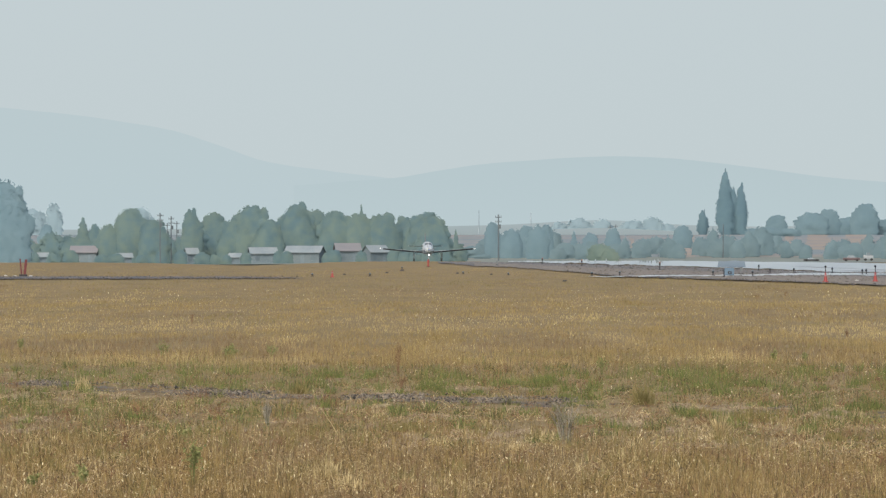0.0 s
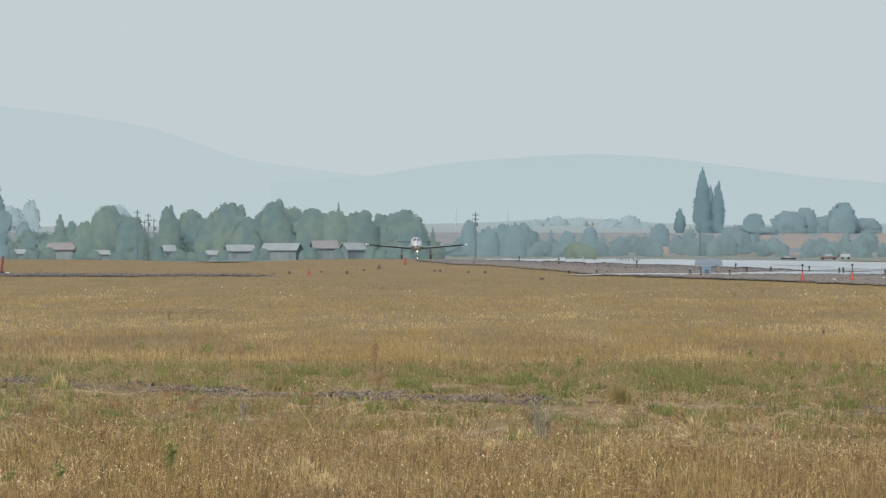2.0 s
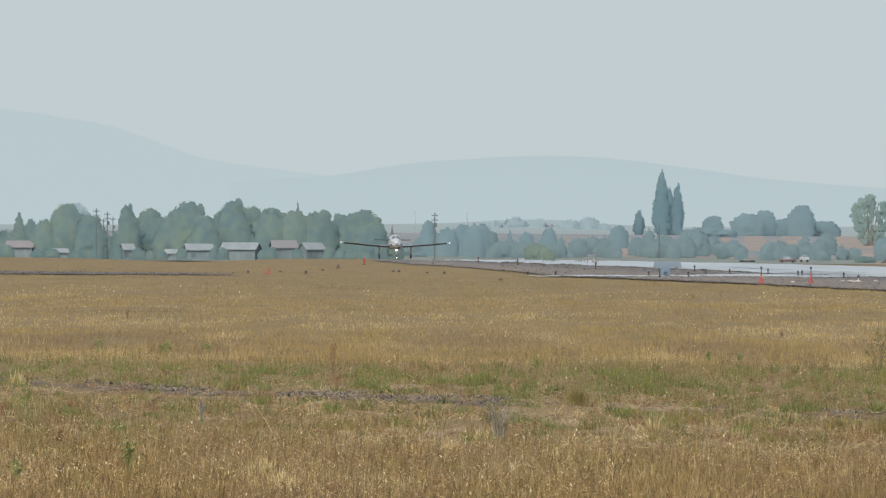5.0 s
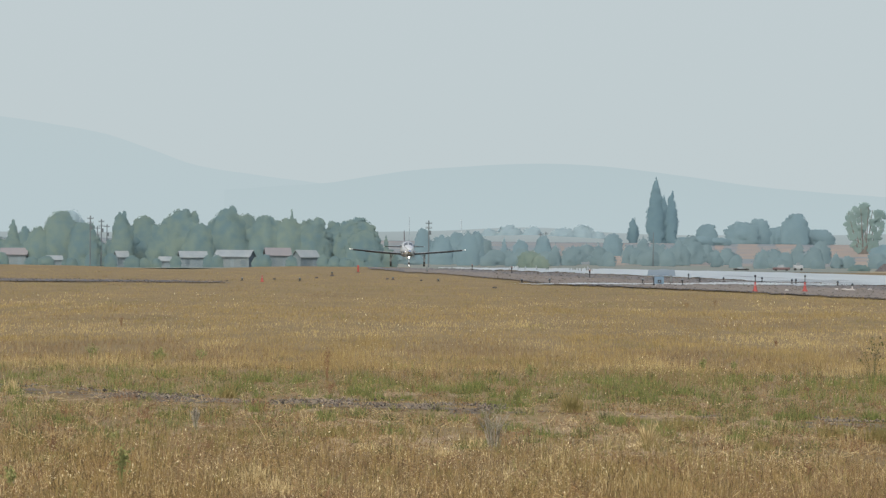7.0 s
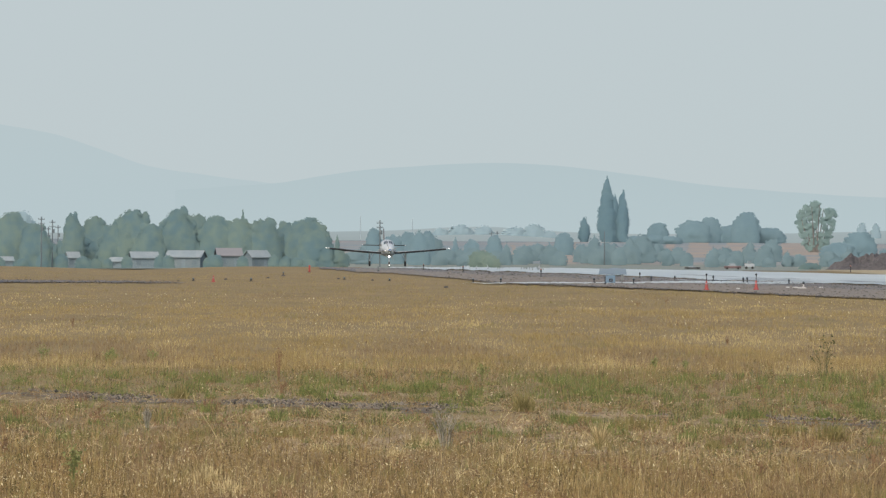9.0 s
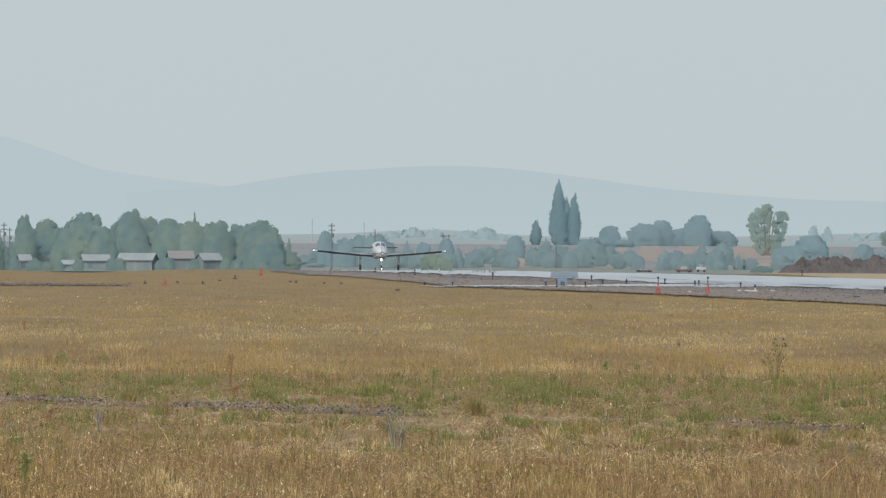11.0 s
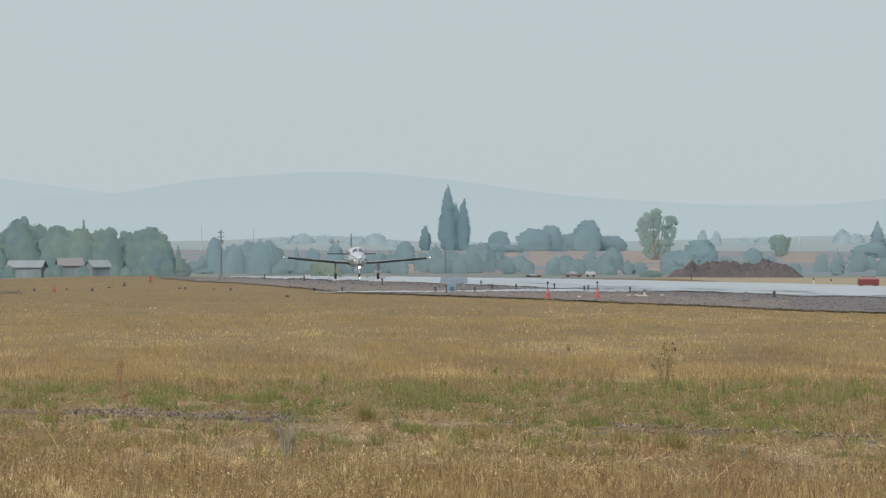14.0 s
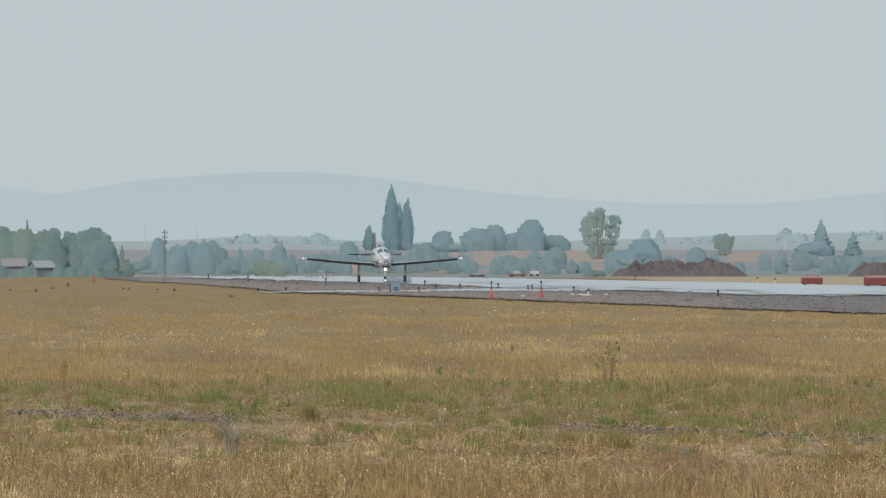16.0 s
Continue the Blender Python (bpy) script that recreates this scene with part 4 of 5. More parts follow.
def edge_light(b, v, tall, pale=False):
    """A low edge light: plate, stem, dark housing, lens."""
    foot = ground(b, v)
    root = new("edge_light")
    root.location = foot + Vector((0, 0, 0.05))
    bm = bmesh.new()
    rod(bm, (0, 0, 0), (0, 0, 0.03), 0.11, 0.1, 12)
    part("base", bm, M_BAG if pale else M_BLACK, root)
    bm = bmesh.new()
    rod(bm, (0, 0, 0.02), (0, 0, tall * 0.7), 0.035, 0.03, 8)
    part("stem", bm, M_BAG if pale else M_BLACK, root)
    bm = bmesh.new()
    rod(bm, (0, 0, tall * 0.6), (0, 0, tall * 0.9), 0.065, 0.06, 10)
    part("housing", bm, M_BLACK, root)
    bm = bmesh.new()
    bmesh.ops.create_uvsphere(bm, u_segments=10, v_segments=6, radius=0.06, matrix=pose(0, 0, tall * 0.92))
    part("lens", bm, M_ORANGE if tall > 0.45 else M_PANE, root)
    return tagged(root, "low runway edge light on a short stem", "edge light", "edge lights of the runway")


for b, v, tall, pale in ((108, 64, 0.22, False), (157, 64, 0.26, False), (228, 52, 0.55, False), (322, 63, 0.28, False), (392, 64, 0.3, False), (403, 53.5, 0.4, False), (423, 59, 0.3, False), (465, 57, 0.26, False), (586, 61, 0.3, False), (593, 61, 0.32, False),
                         (667, 63, 0.26, False), (693, 69, 0.28, True), (923, 72, 0.3, False), (-387, 64, 0.14, False), (-285, 64, 0.16, False), (-228, 52, 0.2, False), (90, 45, 0.5, False), (20, 41, 0.5, False), (776, 41, 0.6, False), (993, 47, 0.5, True), (1024, 48, 0.4, True), (533, 58, 0.34, False), (-120, 60, 0.13, False), (-40, 62, 0.12, False)):
    edge_light(b, v, tall, pale)


def slab(name, b, v, size, material, label, category, lift=0.05):
    """A low irregular lump lying on the ground."""
    rng = np.random.RandomState(int(abs(b)) + 7)
    bm = bmesh.new()
    bmesh.ops.create_icosphere(bm, subdivisions=2, radius=0.5)
    for q in bm.verts:
        f = 1 + rng.uniform(-0.12, 0.12)
        q.co = Vector((q.co.x * size[0] * f, q.co.y * size[1] * f, max(q.co.z, -0.3) * size[2] * f + 0.3 * size[2]))
    ob = smooth(part(name, bm, material))
    ob.location = ground(b, v) + Vector((0, 0, lift))
    return tagged(ob, label, category)


for b, v, w in ((-930, 63.5, 0.36), (-914, 64, 0.4), (-886, 64, 0.42), (679, 70, 0.55), (665, 70, 0.3), (724, 70, 0.4), (690, 71, 0.8), (577, 73, 0.32)):
    slab("sandbag", b, v, (w * 0.6, w * 0.45, 0.08), M_BAG, "white sandbag lying on the ground", "sandbag")
for b, v, w in ((-228, 53, 0.5), (-255, 57, 0.3), (-330, 60, 0.3), (60, 72, 0.35), (608, 78, 0.3), (570, 79, 0.3), (-130, 58, 0.3), (-70, 60, 0.25)):
    slab("clod", b, v, (w * 0.7, w * 0.55, 0.11), M_DIRT, "dark clod of earth in the grass", "clod", 0.0)


def closure_marker(b, v):
    """Two red posts on a dark foot: a marker at the taxiway."""
    root = new("taxiway_marker")
    root.location = ground(b, v) + Vector((0, 0, 0.05))
    bm = bmesh.new()
    box(bm, (0, 0, 0.06), (0.46, 0.3, 0.12), bevel=0.02)
    part("foot", bm, M_BLACK, root, "dark weighted foot")
    for x0, x1, w, h in ((-0.1, -0.18, 0.07, 0.9), (0.08, 0.16, 0.13, 0.86)):
        bm = bmesh.new()
        m = 6
        loft(bm, [[(x0 + (x1 - x0) * s + sx * w / 2 * (1 + 0.25 * (k % 2)), sy * 0.04, 0.1 + h * s) for sx, sy in ((-1, -1), (1, -1), (1, 1), (-1, 1))] for k, s in enumerate(np.linspace(0, 1, m))])
        part("post", bm, M_RED_DULL, root, "dull red leaning post")
    return tagged(root, "pair of dull red posts on a weighted foot", "marker")


closure_marker(-899, 64)


def info_sign(b, v):
    """A small blue-grey panel on two legs with a dark unreadable mark."""
    root = new("airfield_sign")
    root.location = ground(b, v) + Vector((0, 0, 0.05))
    bm = bmesh.new()
    box(bm, (0, 0, 0.30), (0.52, 0.07, 0.40), bevel=0.015)
    panel = part("panel", bm, M_SIGN, root)
    bm = bmesh.new()
    box(bm, (0.02, -0.042, 0.24), (0.2, 0.012, 0.16), bevel=0.003)
    part("mark", bm, M_BLACK, panel, "dark block mark on the panel")
    bm = bmesh.new()
    box(bm, (0.02, -0.052, 0.24), (0.08, 0.012, 0.06), bevel=0.003)
    part("mark", bm, M_SIGN, panel)
    for x in (-0.2, 0.2):
        bm = bmesh.new()
        rod(bm, (x, 0, 0), (x, 0, 0.14), 0.03, 0.03, 8)
        part("leg", bm, M_STEEL, root)
    return tagged(root, "small blue-grey sign with a dark mark beside the runway", "sign")


info_sign(351, 66)


M_POST = mat("grey_post", (0.15, 0.165, 0.17), (0.11, 0.12, 0.125), 0.8, 1, 10)


def marker_post(b, v, tall, w, material, label):
    root = new("marker_post")
    root.location = ground(b, v) + Vector((0, 0, 0.05))
    bm = bmesh.new()
    box(bm, (0, 0, tall / 2), (w, w * 0.6, tall), bevel=0.012)
    part("post", bm, material, root)
    bm = bmesh.new()
    box(bm, (0, 0, 0.02), (w * 1.8, w * 1.8, 0.04))
    part("base", bm, M_BLACK, root)
    return tagged(root, label, "post")


marker_post(-181.8, 47, 0.6, 0.15, M_RED, "slim red marker post standing in the grass")
marker_post(342, 65.5, 0.44, 0.09, M_BLACK, "short black post beside the sign")
marker_post(873, 80, 0.4, 0.16, M_POST, "short grey post at the asphalt edge")
marker_post(372, 60, 0.42, 0.16, M_POST, "short grey post beside the runway")
marker_post(-60, 44, 0.4, 0.12, M_POST, "short grey post beside the runway")


def red_box(b, v, w, h):
    """A dull red equipment box with a pale lid on skids."""
    p = ground(b, v)
    root = new("equipment_box")
    root.location, root.rotation_euler = p + Vector((0, 0, 0.05)), (0, 0, 0.1)
    bm = bmesh.new()
    box(bm, (0, 0, h * 0.48), (w, w * 0.5, h * 0.72), bevel=0.05)
    body = part("body", bm, M_RED_DULL, root)
    for x in (-0.3, 0, 0.3):
        bm = bmesh.new()
        box(bm, (x * w, -w * 0.25 - 0.01, h * 0.48), (0.05, 0.05, h * 0.66), bevel=0.01)
        part("rib", bm, M_RED_DULL, body)
    bm = bmesh.new()
    box(bm, (0, 0, h * 0.86), (w * 1.02, w * 0.52, h * 0.2), bevel=0.04)
    lid = part("lid", bm, M_PINK, root, "pale pinkish lid")
    for k in range(3):
        bm = bmesh.new()
        box(bm, ((k - 1) * w * 0.25, 0, h * 0.99), (w * 0.18, 0.12, h * 0.1), bevel=0.02)
        part("fitting", bm, M_RED_DULL, lid)
    for s in (-1, 1):
        bm = bmesh.new()
        box(bm, (s * w * 0.36, 0, h * 0.06), (w * 0.1, w * 0.5, h * 0.13))
        part("skid", bm, M_BLACK, root)
    return tagged(root, "dull red equipment box with pale lid beside the runway", "box", "red boxes by the runway")


red_box(1090, 52, 1.5, 0.68)
red_box(1204, 54.5, 1.6, 0.78)


def mound(b0, b1, d, tops, seed, label):
    """A heap of dug earth with an uneven crest."""
    rng = np.random.RandomState(seed)
    n, m = 110, 26
    foot = float(height((b0 + b1) / 2 * d / FOCAL, d))
    bs = np.linspace(b0, b1, n)
    crest = np.interp(bs, [t[0] for t in tops], [level(t[1], d) for t in tops]) - foot
    crest = np.maximum(crest + np.convolve(rng.normal(0, 0.2, n + 8), np.ones(9) / 9, "valid"), 0.02)
    verts, faces = [], []
    for i in range(n):
        for j in range(m):
            s = j / (m - 1)
            y = d - 4.5 + 9 * s
            z = crest[i] * max(0, math.sin(math.pi * s)) ** 0.9
            z += (0.8 * noise.noise(Vector((bs[i] * d / FOCAL * 0.7, y * 0.7, seed))) + 0.32 * noise.noise(Vector((bs[i] * d / FOCAL * 2.2, y * 2.2, seed + 5))) + 0.05 * noise.noise(Vector((bs[i] * d / FOCAL * 5, y * 5, seed)))) * min(1, z)
            verts.append((bs[i] * d / FOCAL, y, foot - 0.1 + z))
    for i in range(n - 1):
        for j in range(m - 1):
            q = i * m + j
            faces.append((q, q + m, q + m + 1, q + 1))
    return tagged(arrays("dirt_mound", verts, faces, M_DIRT), label, "mound")


mound(722, 985, 880, [(722, 42), (745, 26), (775, 11), (790, 17), (816, 5), (836, 6), (862, 16), (890, 13), (912, 3), (940, 12), (962, 24), (985, 42)], 3, "brown heap of dug earth beyond the runway")
mound(1140, 1420, 880, [(1140, 46), (1165, 26), (1190, 12), (1250, 8), (1320, 16), (1380, 24), (1420, 44)], 4, "second brown heap of dug earth")
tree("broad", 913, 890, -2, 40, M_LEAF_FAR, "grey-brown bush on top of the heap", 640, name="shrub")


def parked_vehicle(b, d, length, tall, paint, label):
    p = spot(b, d)
    root = new("parked_vehicle")
    root.location = p + Vector((0, 0, 0.14))
    bm = bmesh.new()
    box(bm, (0, 0, tall * 0.42), (length, 1.8, tall * 0.42), bevel=0.15)
    part("body", bm, paint, root)
    bm = bmesh.new()
    loft(bm, [[(-length * 0.2 * k, -0.75 * k, z), (length * 0.16 * k, -0.75 * k, z), (length * 0.16 * k, 0.75 * k, z), (-length * 0.2 * k, 0.75 * k, z)] for z, k in ((tall * 0.6, 1.15), (tall, 0.85))])
    part("cab", bm, M_PANE, root, "dark glazed cab")
    for x in (-0.32, 0.32):
        for y in (-0.8, 0.8):
            bm = bmesh.new()
            rod(bm, (x * length, y - 0.1, 0.34), (x * length, y + 0.1, 0.34), 0.34, 0.34, 14)
            part("wheel", bm, M_TYRE, root)
    return tagged(root, label, "vehicle")


parked_vehicle(567, 1960, 4.6, 1.7, M_CARRED, "dull red pickup parked beyond the runway")
parked_vehicle(597, 1990, 2.6, 2.2, M_CARWHITE, "small white van parked beyond the runway")
parked_vehicle(496, 1960, 4.2, 1.0, M_BLACK, "low dark trailer standing in the grass")


# ---- grass of the field ----
def blades(rng, foot, size, lean, width, per, spread, curl=0.2):
    """Curved blades in tufts: each a quad and a tip, one island a blade."""
    n = len(foot)
    k = n * per
    f = np.repeat(foot, per, 0)
    sz = np.repeat(size, per) * rng.uniform(0.45, 1.1, k)
    wd = np.repeat(width, per) * rng.uniform(0.7, 1.3, k)
    an = rng.uniform(0, 2 * np.pi, k)
    rr = np.repeat(spread, per) * np.sqrt(rng.uniform(0, 1, k))
    x0, y0 = f[:, 0] + rr * np.cos(an), f[:, 1] + rr * np.sin(an)
    an2 = an + rng.normal(0, 0.9, k)
    ln = np.sin(np.clip(np.abs(rng.normal(0, lean * 1.35, k)), 0.05, 1.4)) * sz
    dx, dy = np.cos(an2), np.sin(an2)
    face = rng.uniform(0, np.pi, k) * 0.6 - 0.3 * np.pi
    px, py = np.cos(face) * wd / 2, np.sin(face) * wd / 2
    z0 = f[:, 2] - 0.02
    hz = np.sqrt(np.maximum(sz ** 2 - ln ** 2, 0.05 * sz ** 2))
    v = np.empty((k, 5, 3), np.float32)
    v[:, 0] = np.stack([x0 - px, y0 - py, z0], 1)
    v[:, 1] = np.stack([x0 + px, y0 + py, z0], 1)
    mx, my, mz = x0 + dx * ln * (1 - curl) * 0.6, y0 + dy * ln * (1 - curl) * 0.6, z0 + hz * 0.6
    v[:, 2] = np.stack([mx + px * 0.8, my + py * 0.8, mz], 1)
    v[:, 3] = np.stack([mx - px * 0.8, my - py * 0.8, mz], 1)
    v[:, 4] = np.stack([x0 + dx * ln, y0 + dy * ln, z0 + hz], 1)
    o = np.arange(k)[:, None] * 5
    tris = np.concatenate([o + [0, 1, 2], o + [0, 2, 3], o + [3, 2, 4]], 0)
    return v.reshape(-1, 3), tris


def lattice(x, y, cell, seed):
    """Smooth value noise over the field."""
    def rnd(i, j):
        s = np.sin(i * 127.1 + j * 311.7 + seed * 74.7) * 43758.5453
        return s - np.floor(s)
    gx, gy = x / cell[0], y / cell[1]
    i, j = np.floor(gx), np.floor(gy)
    a, b = step(gx - i, 0, 1), step(gy - j, 0, 1)
    return (rnd(i, j) * (1 - a) + rnd(i + 1, j) * a) * (1 - b) + (rnd(i, j + 1) * (1 - a) + rnd(i + 1, j + 1) * a) * b


def patches(x, y, cell, seed):
    """The same noise in patches that lengthen with distance."""
    return lattice(x, 100 * np.log(y), cell, seed)


def field(rng, count, v0, v1, b0=-1150, b1=1450):
    """Places spread evenly over the camera's view of the field, so thinning with distance."""
    v = rng.uniform(v0, v1, count)
    d = EYE * FOCAL / (v - HOR)
    b = rng.uniform(b0, b1, count)
    return b * d / FOCAL, d


def track_line(x):
    """Distance of the gravel track's middle across the field."""
    return np.interp(x, [-14, -5.8, -3.05, -1.48, 1.48, 3.67, 4.8, 6.5, 14], [96, 86.3, 79.6, 78.2, 74.3, 71.0, 68.2, 64.8, 52])


def paved_edge(b):
    """Drop of the asphalt's near edge on a bearing."""
    return np.interp(b, [-1300, -400, -200, -57, 20, 66, 100, 130, 170, 251, 560, 951, 1211, 1500], [44, 46, 47, 48.5, 51.5, 54.5, 58.0, 61.5, 65, 66, 76.8, 93, 102.5, 111])


def growth(x, y, seed):
    """How tall the grass stands: worn low in front of the track, full beyond and nearer."""
    q = track_line(x) - y + 20 * (lattice(x, y, (1.2, 6.0), 61) - 0.5) * step(track_line(x) - y, 2, 8)
    worn = step(q, 1.5, 4) * (1 - step(q, 5, 20))
    rough = lattice(x, y, (0.45, 2.2), seed + 31)
    ahead = track_line(x) - y
    open_edge = step(ahead, -1.2, 0) * (1 - step(ahead, 3.0, 6.0))
    verge_low = 0.3 * np.exp(-((ahead + 7) / 6.0) ** 2)
    return ((1 - worn) + worn * (0.35 + 0.75 * rough ** 2)) * (1 - 0.65 * open_edge) * (1 - verge_low)


def meadow(name, count, v0, v1, tall, per, material, label, seed, keep, lean=0.35, wide=1.0, spread=1.0):
    rng = np.random.RandomState(seed)
    x, y = field(rng, count, v0, v1)
    k = keep(x, y, rng)
    b, v = x / y * FOCAL, EYE * FOCAL / y + HOR
    k &= v > paved_edge(b) + (-9.0 if name == "edge_grass" else 1.2)
    k &= ~((b < -400) & (v > 63.5) & (v < 69.6) & (v > 62 + (b + 560) / 40.0))
    x, y = x[k], y[k]
    foot = np.stack([x, y, height(x, y)], 1)
    hump = 0.5 + 0.95 * patches(x, y, (0.4, 9.0), seed)
    far = step(y, 88, 150)
    size = tall * hump * growth(x, y, seed) * (1 - 0.4 * far)
    width = np.maximum(0.0034, (0.5 + 0.3 * step(y, 80, 160)) * y / FOCAL) * wide
    vv, ff = blades(rng, foot, size, lean, width, per, spread * (0.09 + 0.0012 * y))
    ob = arrays(name, vv, ff, material)
    return tagged(ob, label, "grass", kind="stuff")


def off_track(x, y, rng, half=1.0, thin=0.3):
    t = np.abs(y - track_line(x)) / half + 2.4 * (lattice(x, y, (0.7, 2.0), 3) - 0.5)
    return (t > 1) | (rng.uniform(0, 1, len(x)) < thin)


def sparse(x, y, rng):
    """Worn patches of bare dirt in front of the track."""
    q = track_line(x) - y
    worn = step(q, -1, 1) * (1 - step(q, 12, 20))
    return rng.uniform(0, 1, len(x)) > worn * (0.05 + 0.7 * lattice(x, y, (0.9, 3.5), 21)) + 0.55 * np.exp(-((y - track_line(x) - 9) / 5.0) ** 2) * (lattice(x, y, (0.6, 3.0), 23) > 0.35)


def anywhere(x, y, r):
    return off_track(x, y, r, 1.25, 0.2) & sparse(x, y, r)


def drop(y):
    return EYE * FOCAL / y + HOR


def belt(y, v, half):
    """How deep a place lies in a belt of the field."""
    return np.exp(-((drop(y) - v) / half) ** 2)


def often(p, r):
    return r.uniform(0, 1, len(p)) < p


def sort_of(x, y):
    """How far the growth turns russet, pale straw or olive, patch by patch and belt by belt."""
    wob = 14 * (patches(x, y, (2.6, 40.0), 40) - 0.5)
    v = drop(y) + wob
    at = lambda c, h: np.exp(-((v - c) / h) ** 2)
    russet = step(patches(x, y, (1.9, 12.0), 43) + 0.42 * at(188, 18) + 0.2 * at(124, 9) - 0.35 * at(150, 14) - 0.3 * at(104, 8) + 0.55 * np.exp(-((x / y * FOCAL - 950) / 70) ** 2) * at(156, 10), 0.62, 0.95)
    straw = step(patches(x, y, (1.4, 7.0), 5) + 0.46 * at(150, 15) + 0.42 * at(104, 9) + 0.55 * at(217, 6), 0.74, 1.02)
    olive = step(patches(x, y, (1.5, 9.0), 41) + 0.55 * at(72, 12) + 0.5 * at(226, 10), 0.7, 0.95)
    return russet, straw, olive


# the open field beyond the track
meadow("dry_grass", 11000, 44, 118, 0.17, 7, M_GRASS_DULL, "dull olive-brown grass far out on the airfield", 9, lambda x, y, r: anywhere(x, y, r) & often(1 - 0.6 * np.max(sort_of(x, y), 0), r), lean=0.4)
meadow("dry_grass", 18000, 108, 222, 0.17, 7, M_GRASS_FAR, "dense dry golden-brown grass covering the airfield", 10, lambda x, y, r: anywhere(x, y, r) & often(1 - 0.85 * np.max(sort_of(x, y), 0), r), lean=0.4)
meadow("russet_grass", 15000, 56, 226, 0.16, 7, M_RUSSET, "russet-brown seeding grass in broad patches", 18, lambda x, y, r: often(sort_of(x, y)[0], r), lean=0.4)
meadow("straw_grass", 11000, 84, 230, 0.16, 7, M_PALE_GRASS, "pale seeding grass in bands across the field", 14, lambda x, y, r: often(sort_of(x, y)[1], r), lean=0.4)
meadow("olive_grass", 11000, 54, 240, 0.15, 8, M_OLIVE, "olive half-dry grass mixed into the field", 17, lambda x, y, r: often(sort_of(x, y)[2], r), lean=0.45)
meadow("short_grass", 8000, 44, 205, 0.08, 6, M_GRASS_DULL, "short dry meadow grass close to the ground", 25, anywhere, lean=0.8)
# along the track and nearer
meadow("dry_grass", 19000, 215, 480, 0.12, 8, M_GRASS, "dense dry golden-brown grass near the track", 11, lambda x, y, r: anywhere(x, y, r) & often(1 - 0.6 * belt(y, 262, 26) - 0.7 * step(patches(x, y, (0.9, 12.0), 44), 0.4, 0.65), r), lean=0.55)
meadow("russet_grass", 9000, 225, 480, 0.13, 8, M_RUSSET, "russet-brown grass in the near field", 28, lambda x, y, r: anywhere(x, y, r) & often(step(patches(x, y, (0.9, 12.0), 44), 0.4, 0.65), r), lean=0.45)
meadow("olive_grass", 5000, 240, 480, 0.13, 8, M_OLIVE, "olive half-dry tufts in the near field", 29, lambda x, y, r: anywhere(x, y, r) & often(step(patches(x, y, (0.5, 7.0), 45), 0.5, 0.72), r), lean=0.45)
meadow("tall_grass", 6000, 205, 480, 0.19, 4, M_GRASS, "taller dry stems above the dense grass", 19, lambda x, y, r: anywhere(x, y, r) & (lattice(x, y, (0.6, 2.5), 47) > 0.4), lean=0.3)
meadow("straw_grass", 6500, 190, 480, 0.15, 3, M_STRAW, "bleached straw stalks standing in the dry grass", 13, lambda x, y, r: off_track(x, y, r) & (lattice(x, y, (0.8, 3.0), 9) > 0.4), lean=0.45, wide=0.8)
meadow("straw_grass", 3000, 345, 480, 0.16, 3, M_STRAW, "thin pale stems in the near grass", 23, lambda x, y, r: lattice(x, y, (0.5, 1.5), 77) > 0.5, lean=0.4, wide=0.65)
meadow("brown_weeds", 7500, 180, 480, 0.14, 4, M_STALK, "thin dark weed stems scattered in the grass", 26, lambda x, y, r: anywhere(x, y, r) & (lattice(x, y, (0.4, 1.6), 87) > 0.5), lean=0.45, wide=0.8)
meadow("green_grass", 16000, 205, 400, 0.19, 10, M_GREEN, "green grass growing along the gravel track", 15,
       lambda x, y, r: off_track(x, y, r, 0.9, 0.2) & (patches(x, y, (0.17, 2.4), 7) + 0.4 * belt(y, 246, 20) + 0.26 * belt(y, 308, 26) > 0.97), lean=0.5)
meadow("olive_grass", 7000, 225, 370, 0.14, 9, M_HERB, "dark half-green tufts beside the track", 16,
       lambda x, y, r: off_track(x, y, r, 0.9, 0.2) & (patches(x, y, (0.2, 2.5), 27) + 0.25 * belt(y, 262, 26) + 0.15 * belt(y, 320, 26) > 0.8), lean=0.5)
meadow("short_grass", 8000, 200, 480, 0.05, 7, M_GRASS, "short dry thatch close to the ground", 22, lambda x, y, r: off_track(x, y, r, 0.8, 0.3), lean=0.9)
meadow("litter", 9000, 225, 440, 0.1, 3, M_STRAW, "dead straw lying flat on the worn ground", 20, lambda x, y, r: (np.abs(y - track_line(x) + 5) < 13) & (lattice(x, y, (0.35, 1.6), 93) > 0.42), lean=9.0, wide=1.0)


def pavement_side(x, y, r):
    """Grass that thins out over the broken edge of the asphalt."""
    b, v = x / y * FOCAL, drop(y)
    inside = paved_edge(b) + 7 * (lattice(x, y, (0.8, 30.0), 33) - 0.5) - v
    return (inside > -12) & (b > 175) & often(1 - 0.96 * step(inside, -3, 7), r)


meadow("edge_grass", 12000, 58, 122, 0.13, 7, M_GRASS_DULL, "uneven dry grass hanging over the asphalt edge", 27, pavement_side, lean=0.5)


